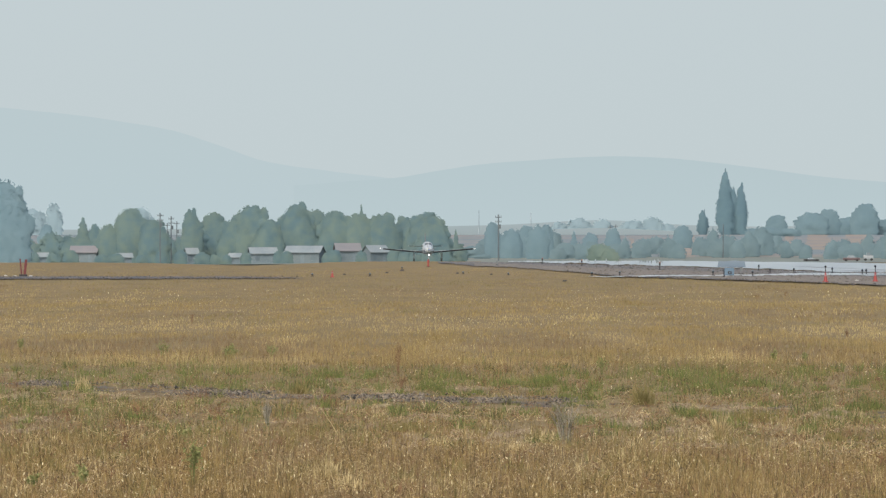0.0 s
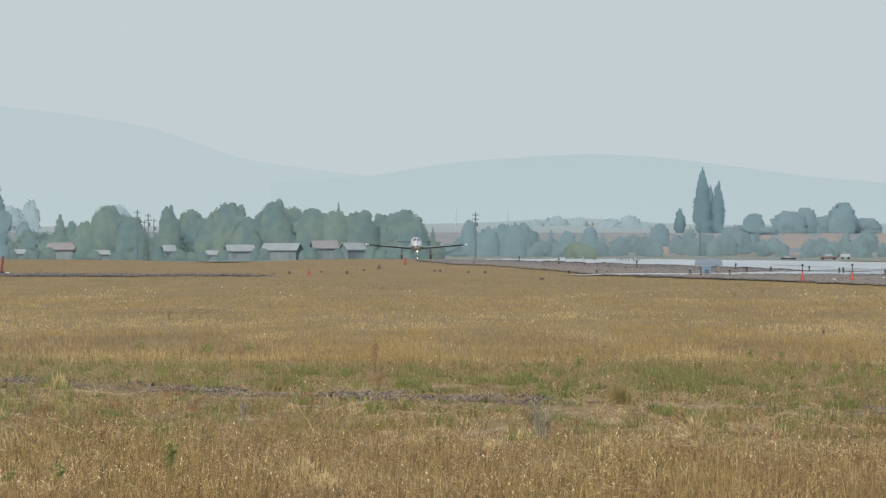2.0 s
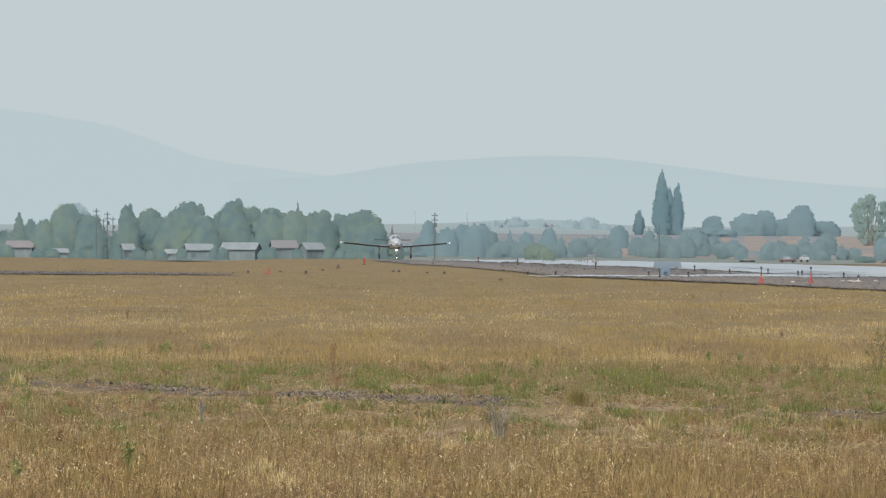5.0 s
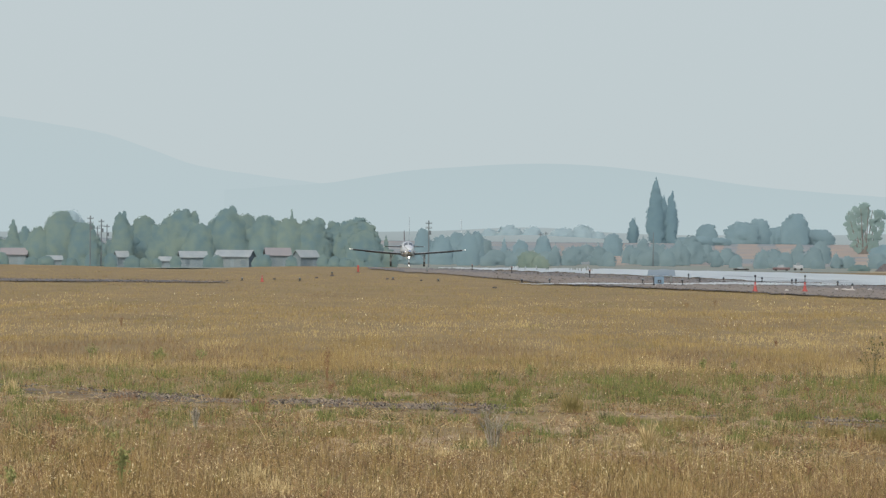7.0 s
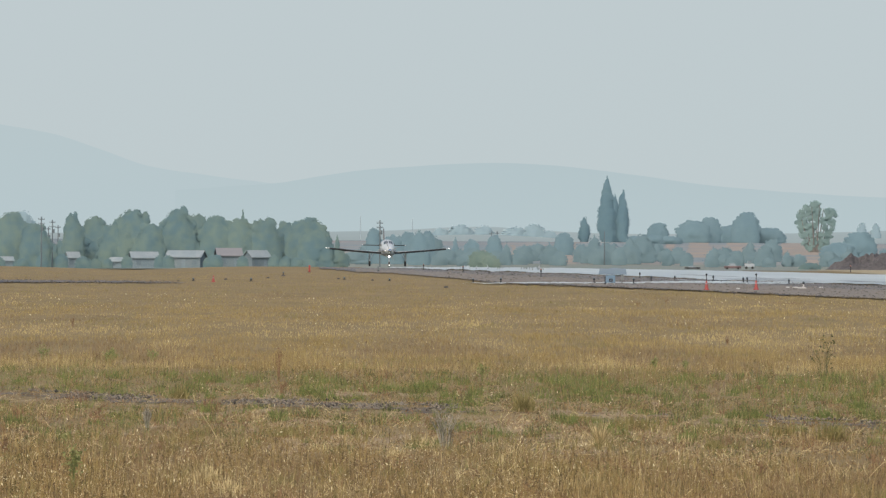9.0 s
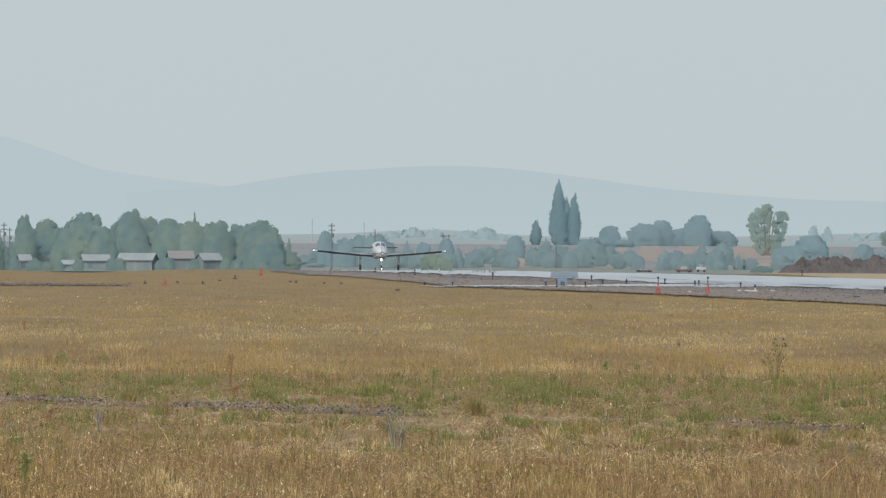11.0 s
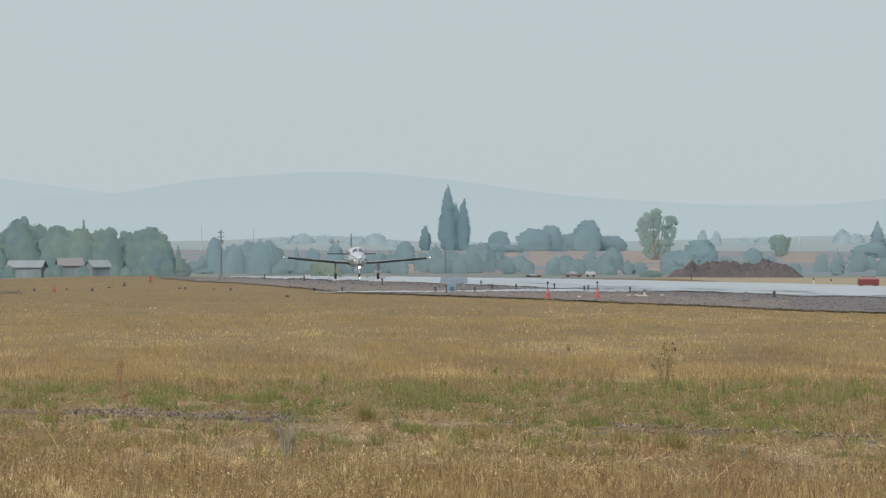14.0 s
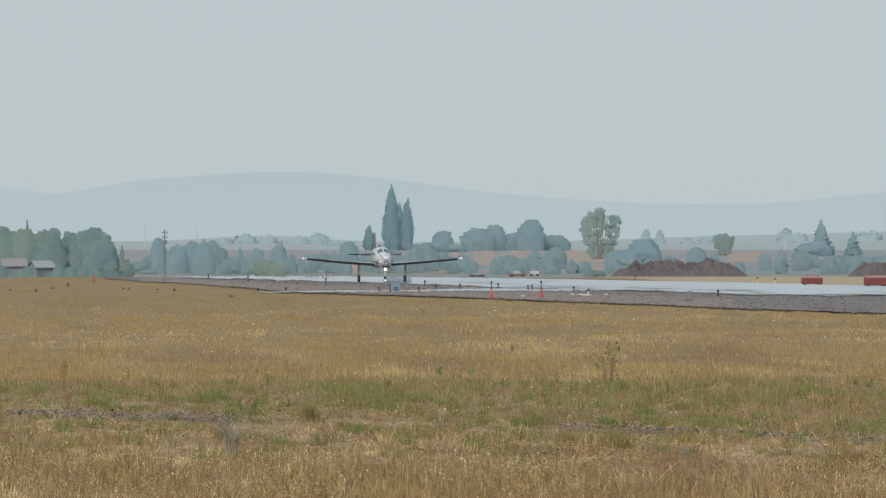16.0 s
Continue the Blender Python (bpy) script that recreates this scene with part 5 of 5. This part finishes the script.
def tufts(name, count, v0, v1, tall, wide, material, label, seed, per=70):
    """Thick single tufts that stand out of the thin growth, their blades fanning out."""
    rng = np.random.RandomState(seed)
    x, y = field(rng, count, v0, v1)
    k = off_track(x, y, rng, 0.7, 0.1)
    x, y = x[k], y[k]
    n = len(x)
    size = rng.uniform(0.6, 1.3, n)
    foot = np.stack([x, y, height(x, y)], 1)
    vv, ff = blades(rng, foot, tall * size, 0.5, np.maximum(0.0045, 0.62 * y / FOCAL), per, wide * size * rng.uniform(0.7, 1.4, n))
    tagged(arrays(name, vv, ff, material), label, "grass", kind="stuff")


tufts("green_tufts", 170, 226, 275, 0.16, 0.09, M_GREEN, "thick fresh green tufts beside the gravel track", 71)
tufts("green_tufts", 90, 285, 350, 0.13, 0.08, M_GREEN, "low green tufts in front of the gravel track", 72)
tufts("dark_tufts", 190, 222, 360, 0.13, 0.07, M_HERB, "dark olive tufts among the worn growth", 73)
tufts("pale_tufts", 60, 300, 480, 0.13, 0.04, M_STRAW, "bleached straw tufts in the near field", 74, 24)
tufts("brown_tufts", 110, 230, 480, 0.15, 0.06, M_STALK, "dark brown withered tufts in the field", 75, 36)
tufts("olive_tufts", 90, 340, 480, 0.18, 0.07, M_OLIVE, "olive tufts in the near field", 76, 50)


def seed_heads():
    """Pale seed heads over the field, their glints put into the bright colour."""
    rng = np.random.RandomState(31)
    x, y = field(rng, 34000, 90, 480)
    k = anywhere(x, y, rng) & (lattice(x, y, (0.5, 2.0), 71) * 0.5 + lattice(x, y, (1.6, 22.0), 72) > 0.68) & (EYE * FOCAL / y + HOR > paved_edge(x / y * FOCAL) + 3)
    x, y = x[k], y[k]
    z = height(x, y) + rng.uniform(0.05, 0.15, len(x)) * growth(x, y, 11)
    c = np.stack([x, y, z], 1)
    s = np.maximum(0.0032, 0.5 * y / FOCAL)[:, None] * np.where(rng.uniform(0, 1, (len(x), 1)) < 0.08, 2.3, 1.0) * rng.uniform(0.5, 1.3, (len(x), 1))
    a = rng.normal(size=(len(x), 3)) * (0.5, 0.5, 1.0)
    a /= np.linalg.norm(a, axis=1)[:, None]
    b = np.cross(a, (0, 1, 0.3))
    q = np.stack([c - a * s * 1.6, c + b * s * 0.5, c + a * s * 1.6, c - b * s * 0.5], 1).reshape(-1, 3)
    tagged(arrays("seed_heads", q, np.arange(len(q)).reshape(-1, 4), M_SEED), "pale seed heads above the dry grass", "grass", kind="stuff")


seed_heads()


def thatch(name, count, v0, v1, length, material, label, seed, keep, rise=0.06, wide=1.0):
    """Broken stems lying every way through the grass: each a bent strip."""
    rng = np.random.RandomState(seed)
    x, y = field(rng, count, v0, v1)
    k = keep(x, y, rng)
    x, y = x[k], y[k]
    n = len(x)
    an, up = rng.uniform(0, 2 * np.pi, n), np.abs(rng.normal(0, 0.55, n)).clip(0, 1.3)
    ln = length * rng.uniform(0.35, 1.25, n)
    d = np.stack([np.cos(an) * np.cos(up), np.sin(an) * np.cos(up), np.sin(up)], 1)
    a = np.stack([x, y, height(x, y) + rng.uniform(0.0, rise, n) * growth(x, y, 11)], 1)
    mid = a + d * (ln * 0.5)[:, None]
    end = mid + (d + rng.normal(0, 0.3, (n, 3)) * (1, 1, 0.6)) * (ln * 0.5)[:, None]
    w = np.maximum(0.0026, 0.42 * y / FOCAL) * wide * rng.uniform(0.7, 1.4, n)
    side = np.stack([-d[:, 2] * np.sign(d[:, 0]), np.zeros(n), np.abs(d[:, 0]) + 0.02], 1)
    side = side / np.linalg.norm(side, axis=1)[:, None] * (w / 2)[:, None]
    v = np.stack([a - side, a + side, mid + side, mid - side, end + side * 0.6, end - side * 0.6], 1).reshape(-1, 3)
    o = np.arange(n)[:, None] * 6
    f = np.concatenate([o + [0, 1, 2, 3], o + [3, 2, 4, 5]], 0)
    tagged(arrays(name, v, f, material), label, "grass", kind="stuff")


def littered(x, y, r):
    """Bleached litter gathers in patches in front of the track and on it."""
    q = track_line(x) - y
    near = step(q, -4, 0) * (1 - 0.6 * step(q, 8, 18))
    return r.uniform(0, 1, len(x)) < (0.15 + 0.85 * near) * step(lattice(x, y, (0.5, 2.2), 93) + 0.4 * (lattice(x, y, (0.15, 0.6), 94) - 0.5), 0.3, 0.75)


thatch("litter", 32000, 205, 480, 0.09, M_STRAW, "bleached broken straw lying in the grass", 51, littered, 0.05)
thatch("litter", 700, 215, 480, 0.2, M_STRAW, "long pale fallen stems in the grass", 52, littered, 0.05)
thatch("dry_thatch", 16000, 200, 480, 0.08, M_GRASS, "broken dry grass lying every way", 53, anywhere, 0.08)
# dark stem colour stands in for shade in the gaps of the grass
thatch("shade_thatch", 24000, 200, 480, 0.07, M_STALK, "dark stems painted for the shade between the grass", 54, lambda x, y, r: lattice(x, y, (0.3, 1.2), 95) > 0.45, 0.04, 1.3)


# more dark stems, painted as the shade under tufts along the track
thatch("shade_thatch", 9000, 248, 350, 0.06, M_STALK, "dark stems painted for shade under tufts by the track", 55, lambda x, y, r: patches(x, y, (0.3, 3.0), 98) > 0.52, 0.03, 1.7)


def herbs(name, count, v0, v1, material, label, seed, keep, tall=0.11):
    """Low leafy herbs: small clumps of tiny leaves."""
    rng = np.random.RandomState(seed)
    x, y = field(rng, count, v0, v1)
    k = keep(x, y, rng)
    x, y = x[k], y[k]
    n, per = len(x), 46
    r = rng.uniform(0.5, 1.3, n) * tall
    c = np.repeat(np.stack([x, y, height(x, y)], 1), per, 0)
    rr = np.repeat(r, per)
    an, q = rng.uniform(0, 2 * np.pi, n * per), np.sqrt(rng.uniform(0, 1, n * per))
    c = c + np.stack([np.cos(an) * q * rr * 0.9, np.sin(an) * q * rr * 0.9, rr * (1.15 - q * q) * rng.uniform(0.05, 1.0, n * per)], 1)
    s = (np.maximum(0.0055, 0.8 * c[:, 1] / FOCAL) * rng.uniform(0.5, 1.3, n * per))[:, None]
    a = rng.normal(size=(n * per, 3)) * (0.7, 0.7, 1.3)
    a /= np.linalg.norm(a, axis=1)[:, None]
    b = np.cross(a, rng.normal(size=(n * per, 3)) + (0, -1.5, 0.5))
    b /= np.linalg.norm(b, axis=1)[:, None]
    v = np.stack([c - a * s * 1.7, c + b * s * 0.5, c + a * s * 1.7, c - b * s * 0.5], 1).reshape(-1, 3)
    tagged(arrays(name, v, np.arange(len(v)).reshape(-1, 4), material), label, "herbs", kind="stuff")


def verge(x, y, r):
    """The greener strip just behind the track, and scattered clumps before it."""
    q = y - track_line(x)
    w = step(q, 0.3, 2.5) * (1 - step(q, 7, 15)) + 0.35 * step(-q, 1, 3) * (1 - step(-q, 9, 18)) + 0.1
    return r.uniform(0, 1, len(x)) < w * step(lattice(x, y, (0.4, 2.0), 96), 0.25, 0.7)


herbs("low_herbs", 4200, 200, 420, M_HERB, "low yellow-green herbs along the gravel track", 61, verge, 0.14)
herbs("dead_herbs", 3400, 195, 470, M_DEAD_LEAF, "low brown withered herbs in the grass", 62, lambda x, y, r: verge(x, y, r) | (lattice(x, y, (0.5, 2.0), 97) > 0.66), 0.09)


def gravel():
    """The old gravel track: a worn bed with loose stones and straw litter."""
    xs = np.arange(-10, 11.01, 0.06)
    verts, faces, m = [], [], 26
    for x in xs:
        for j in range(m):
            y = float(track_line(x)) + (j / (m - 1) - 0.5) * 4.6
            verts.append((x, y, 0.001 + 0.012 * abs(noise.noise(Vector((x * 6, y * 2.5, 0.3)))) + 0.01 * abs(noise.noise(Vector((x * 19, y * 7, 4.3))))))
    vx = np.array(verts)
    worn = np.abs(vx[:, 1] - track_line(vx[:, 0])) / 1.15 + 2.2 * (lattice(vx[:, 0], vx[:, 1], (0.7, 2.0), 3) - 0.5) + 1.4 * (lattice(vx[:, 0], vx[:, 1], (0.2, 0.6), 4) - 0.5) < 1
    worn &= lattice(vx[:, 0], vx[:, 1], (1.5, 60.0), 99) + 0.5 * (lattice(vx[:, 0], vx[:, 1], (0.3, 0.5), 98) - 0.5) > 0.3
    for i in range(len(xs) - 1):
        for j in range(m - 1):
            q = i * m + j
            if worn[q] and worn[q + m + 1]:
                faces.append((q, q + m, q + m + 1, q + 1))
    tagged(arrays("track", verts, faces, M_GRAVEL, smooth=True), "old grey gravel track half grown over", "track", kind="structure")
    bx, by = np.meshgrid(np.arange(-9, 10, 0.05), np.arange(48, 95, 0.35))
    x, y = bx.ravel(), by.ravel()
    q = track_line(x) - y
    bare = 0.45 * lattice(x, y, (0.9, 3.5), 21) + 0.3 * lattice(x, y, (0.3, 1.6), 22) + 0.3 * lattice(x, y, (0.11, 0.8), 23) + 0.16 * np.exp(-((q - 7) / 5.0) ** 2) > 0.68
    bare &= (q > -10) & (q < 20)
    z = np.full(len(x), 0.004)
    m, bare = bx.shape[1], bare.reshape(bx.shape)
    hit = bare[:-1, :-1] & bare[1:, 1:]
    i = (np.arange(bx.shape[0] - 1)[:, None] * m + np.arange(m - 1)[None])[hit]
    tagged(arrays("bare_earth", np.stack([x, y, z], 1), np.stack([i, i + 1, i + m + 1, i + m], 1), M_BARE, smooth=True), "pale bare earth showing between the tufts", "earth", kind="structure")
    rng = np.random.RandomState(77)
    n = 15000
    x = rng.uniform(-9, 10, n)
    y = track_line(x) + rng.normal(0, 0.9, n)
    keep = lattice(x, y, (0.8, 2.0), 51) > 0.5
    keep &= lattice(x, y, (1.5, 60.0), 99) > 0.28
    x, y = x[keep], y[keep]
    n = len(x)
    s = rng.uniform(0.004, 0.015, n) * np.where(rng.uniform(0, 1, n) < 0.06, 1.8, 1)
    ring = np.array([(1, 0, 0), (0.3, 0.9, 0.1), (-0.8, 0.6, 0), (-0.9, -0.5, 0.1), (0.2, -1, 0), (0.1, 0.1, 0.9), (0, 0, -0.6)])
    tri = np.array([(0, 1, 5), (1, 2, 5), (2, 3, 5), (3, 4, 5), (4, 0, 5), (1, 0, 6), (2, 1, 6), (3, 2, 6), (4, 3, 6), (0, 4, 6)])
    v = ring[None] * s[:, None, None] * rng.uniform(0.7, 1.3, (n, 7, 1))
    v = v + np.stack([x, y, np.full(n, 0.035)], 1)[:, None]
    f = (np.arange(n)[:, None, None] * 7 + tri[None]).reshape(-1, 3)
    tagged(arrays("gravel", v.reshape(-1, 3), f, M_STONE), "loose grey and white stones on the track", "gravel", kind="stuff")


gravel()


def broken_asphalt():
    """Loose stones and broken lumps strewn over the old asphalt and its edges."""
    rng = np.random.RandomState(78)
    n = 5200
    b = rng.uniform(60, 1300, n)
    lo = np.interp(b, [p[0] for p in EDGE[::-1]], [p[1] for p in EDGE[::-1]])
    hi = np.interp(b, [p[0] for p in NEAR[::-1]], [p[1] for p in NEAR[::-1]])
    s = rng.uniform(0, 1, n)
    s = np.where(rng.uniform(0, 1, n) < 0.3, 0.97 + 0.05 * s, np.where(rng.uniform(0, 1, n) < 0.3, 0.02 + 0.06 * s, s))
    b[:900], lo[:900], hi[:900] = rng.uniform(-1240, -410, 900), 63.8, 68.6
    pts = np.array([ground(bi, vi) for bi, vi in zip(b, lo + (hi - lo) * s)])
    k = pts[:, 1] / FOCAL
    ring = np.array([(1, 0, 0), (0.3, 0.9, 0.1), (-0.8, 0.6, 0), (-0.9, -0.5, 0.1), (0.2, -1, 0), (0.1, 0.1, 0.7), (0, 0, -0.5)])
    tri = np.array([(0, 1, 5), (1, 2, 5), (2, 3, 5), (3, 4, 5), (4, 0, 5), (1, 0, 6), (2, 1, 6), (3, 2, 6), (4, 3, 6), (0, 4, 6)])
    r = k * rng.uniform(0.5, 1.5, n)
    v = ring[None] * r[:, None, None] * rng.uniform(0.7, 1.3, (n, 7, 1)) * (1.7, 1.7, 1.0)
    v = v + (pts + np.array((0, 0, 0.06)))[:, None]
    f = (np.arange(n)[:, None, None] * 7 + tri[None]).reshape(-1, 3)
    tagged(arrays("broken_asphalt", v.reshape(-1, 3), f, M_STONE), "loose dark stones strewn over the worn asphalt", "gravel", kind="stuff")


broken_asphalt()


# ---- single plants that stand out ----
def clump(b, v, tall, width, seed, kind):
    """A grass clump or weed on bearing b and drop v; tall and width in the same units."""
    rng = np.random.RandomState(seed)
    p = ground(b, v)
    k = p.y / FOCAL
    h, w = tall * k * 1.25, width * k / 2
    if kind in ("green", "olive", "pale"):
        n = 120
        foot = np.stack([rng.normal(0, w * 0.6, n), rng.normal(0, w * 0.6, n), np.zeros(n)], 1)
        vv, ff = blades(rng, foot, np.full(n, h) * rng.uniform(0.4, 1.0, n), 0.6, np.full(n, 0.007), 3, np.full(n, w * 0.15))
        ob = arrays("grass_clump", vv, ff, {"green": M_GREEN, "olive": M_OLIVE, "pale": M_STRAW}[kind])
        ob.location = p
        return tagged(ob, {"green": "fresh green grass clump beside the gravel track", "olive": "olive-green tufted grass clump in dry field", "pale": "bleached pale grass clump in dry field"}[kind], "grass clump", kind="stuff")
    root = new("weed")
    root.location = p
    stem_m = {"leafy": M_WEED, "dead": M_STALK, "twig": M_GREY_TWIG, "tall": M_WEED_DARK}[kind]
    bm = bmesh.new()
    tips = []
    thick = 0.0021 if kind == "twig" else 0.0026
    stems = {"leafy": 8, "dead": 10, "twig": 40, "tall": 11}[kind]
    for i in range(stems):
        a, r = rng.uniform(0, 6.28), rng.uniform(0.15, 1.0)
        top = Vector((math.cos(a) * w * r, math.sin(a) * w * r, h * rng.uniform(0.6, 1.0) * (1.1 - 0.3 * r)))
        mid = top * 0.5 + Vector((rng.uniform(-0.12, 0.12) * w, 0, 0.08 * h))
        rod(bm, (top.x * 0.25, top.y * 0.25, 0), mid, thick, thick * 0.9, 4)
        rod(bm, mid, top, thick * 0.9, thick * 0.5, 4)
        for j in range(3):
            q = mid.lerp(top, rng.uniform(0, 0.9))
            e = q + Vector((rng.uniform(-0.3, 0.3) * w, rng.uniform(-0.3, 0.3) * w, rng.uniform(0.05, 0.18) * h))
            rod(bm, q, e, thick * 0.6, thick * 0.4, 4)
            tips.append(e)
        tips += [top, mid, mid.lerp(top, 0.5)]
    part("stem", bm, stem_m, root)
    if tips:
        n = len(tips) * (3 if kind == "leafy" else 1)
        c = np.array([tips[i % len(tips)] for i in range(n)]) + rng.normal(0, 0.07 * h, (n, 3))
        s = {"leafy": 0.009, "dead": 0.007, "tall": 0.013, "twig": 0.0035}[kind]
        vv, ff = leaf_cloud(rng, c, np.full((n, 3), 0.01), n, s)
        arrays("leaves", vv, ff, {"dead": M_STALK, "tall": M_WEED_DARK, "twig": M_GREY_TWIG}.get(kind, M_WEED), root)
    label = {"leafy": "leafy green weed standing in dry grass", "dead": "dead brown weed stalks standing in dry grass", "twig": "dead weed of bleached grey twigs", "tall": "tall sparse dark-leaved weed above the grass"}[kind]
    return tagged(root, label, "weed")


PLANTS = [
    (-235, 238, 48, 20, "dead"),
    (-232, 263, 20, 36, "dead"),
    (-182, 264, 24, 44, "green"),
    (-355, 242, 20, 44, "green"),
    (-138, 273, 16, 30, "green"),
    (-221, 338, 28, 54, "olive"),
    (-467, 328, 36, 18, "twig"),
    (-410, 272, 26, 20, "olive"),
    (-535, 210, 22, 24, "leafy"),
    (62, 360, 62, 74, "twig"),
    (25, 353, 24, 44, "pale"),
    (25, 252, 22, 40, "green"),
    (126, 237, 26, 24, "leafy"),
    (200, 292, 44, 26, "olive"),
    (102, 281, 22, 34, "green"),
    (60, 281, 18, 26, "green"),
    (303, 262, 24, 56, "green"),
    (395, 258, 24, 46, "green"),
    (333, 352, 50, 8, "pale"),
    (299, 306, 18, 50, "olive"),
    (400, 320, 32, 60, "olive"),
    (731, 233, 66, 52, "tall"),
    (614, 258, 16, 16, "dead"),
    (734, 303, 28, 44, "green"),
    (791, 281, 22, 28, "green"),
    (871, 272, 22, 42, "green"),
    (897, 302, 24, 28, "green"),
    (942, 298, 22, 52, "green"),
    (572, 300, 20, 26, "green"),
    (610, 299, 20, 26, "green"),
    (875, 331, 24, 44, "olive"),
    (620, 413, 32, 12, "dead"),
    (874, 433, 34, 20, "dead"),
    (535, 355, 24, 20, "olive"),
    (866, 362, 20, 16, "twig"),
    (745, 340, 40, 40, "olive"),
    (655, 330, 30, 40, "olive"),
    (490, 343, 24, 30, "green"),
    (485, 219, 20, 16, "leafy"),
    (430, 216, 18, 14, "leafy"),
    (559, 171, 12, 12, "dead"),
    (155, 388, 26, 30, "pale"),
    (-25, 374, 22, 30, "pale"),
    (-653, 207, 26, 30, "leafy"),
    (-530, 207, 20, 22, "leafy"),
    (-460, 207, 18, 26, "leafy"),
    (-903, 195, 16, 14, "leafy"),
    (-703, 318, 18, 22, "green"),
    (-609, 357, 22, 18, "leafy"),
    (-598, 438, 74, 16, "leafy"),
    (-793, 439, 34, 20, "leafy"),
    (-719, 377, 32, 14, "dead"),
    (-554, 315, 26, 60, "dead"),
    (-820, 318, 20, 30, "dead"),
    (-600, 145, 14, 8, "dead"),
    (400, 103, 8, 12, "dead"),
    (450, 98, 8, 12, "dead"),
    (-360, 423, 40, 40, "pale"),
    (-320, 441, 36, 40, "pale"),
    (-880, 443, 24, 24, "leafy"),
    (-100, 273, 16, 30, "green"),
    (-165, 363, 20, 40, "pale"),
    (-795, 263, 26, 20, "pale"),
]
for i, (b, v, tall, width, kind) in enumerate(PLANTS):
    clump(b, v, tall, width, 900 + i, kind)


def motions():
    """All that moves: the rolling aeroplane, its propeller and wheels."""
    nose = math.degrees(math.atan2(29.0, 405.6))
    rows = []
    for t, d, b in ROLL:
        x = b * d / FOCAL
        rows.append((t, pose(x, d, float(height(x, d)) + 0.085, 0, 0, 180 + nose)))
    walk(plane, rows)
    spin = [i / 10 for i in range(161)]
    walk(propeller, [(t, pose(0, 3.5, 1.66, 0, 800 * t, 0)) for t in spin])
    for w in WHEELS:
        p = w.location.copy()
        walk(w, [(t, pose(*p, -800 * t, 0, 0)) for t in spin])


# seconds, distance, bearing of the aeroplane
ROLL = [
    (0.0, 1002.3, -182.6), (4.0, 900.9, -139.7), (7.0, 824.9, -94.7), (10.0, 748.8, -10.9), (13.0, 672.8, 123.1), (16.0, 596.7, 327.2),
]
motions()
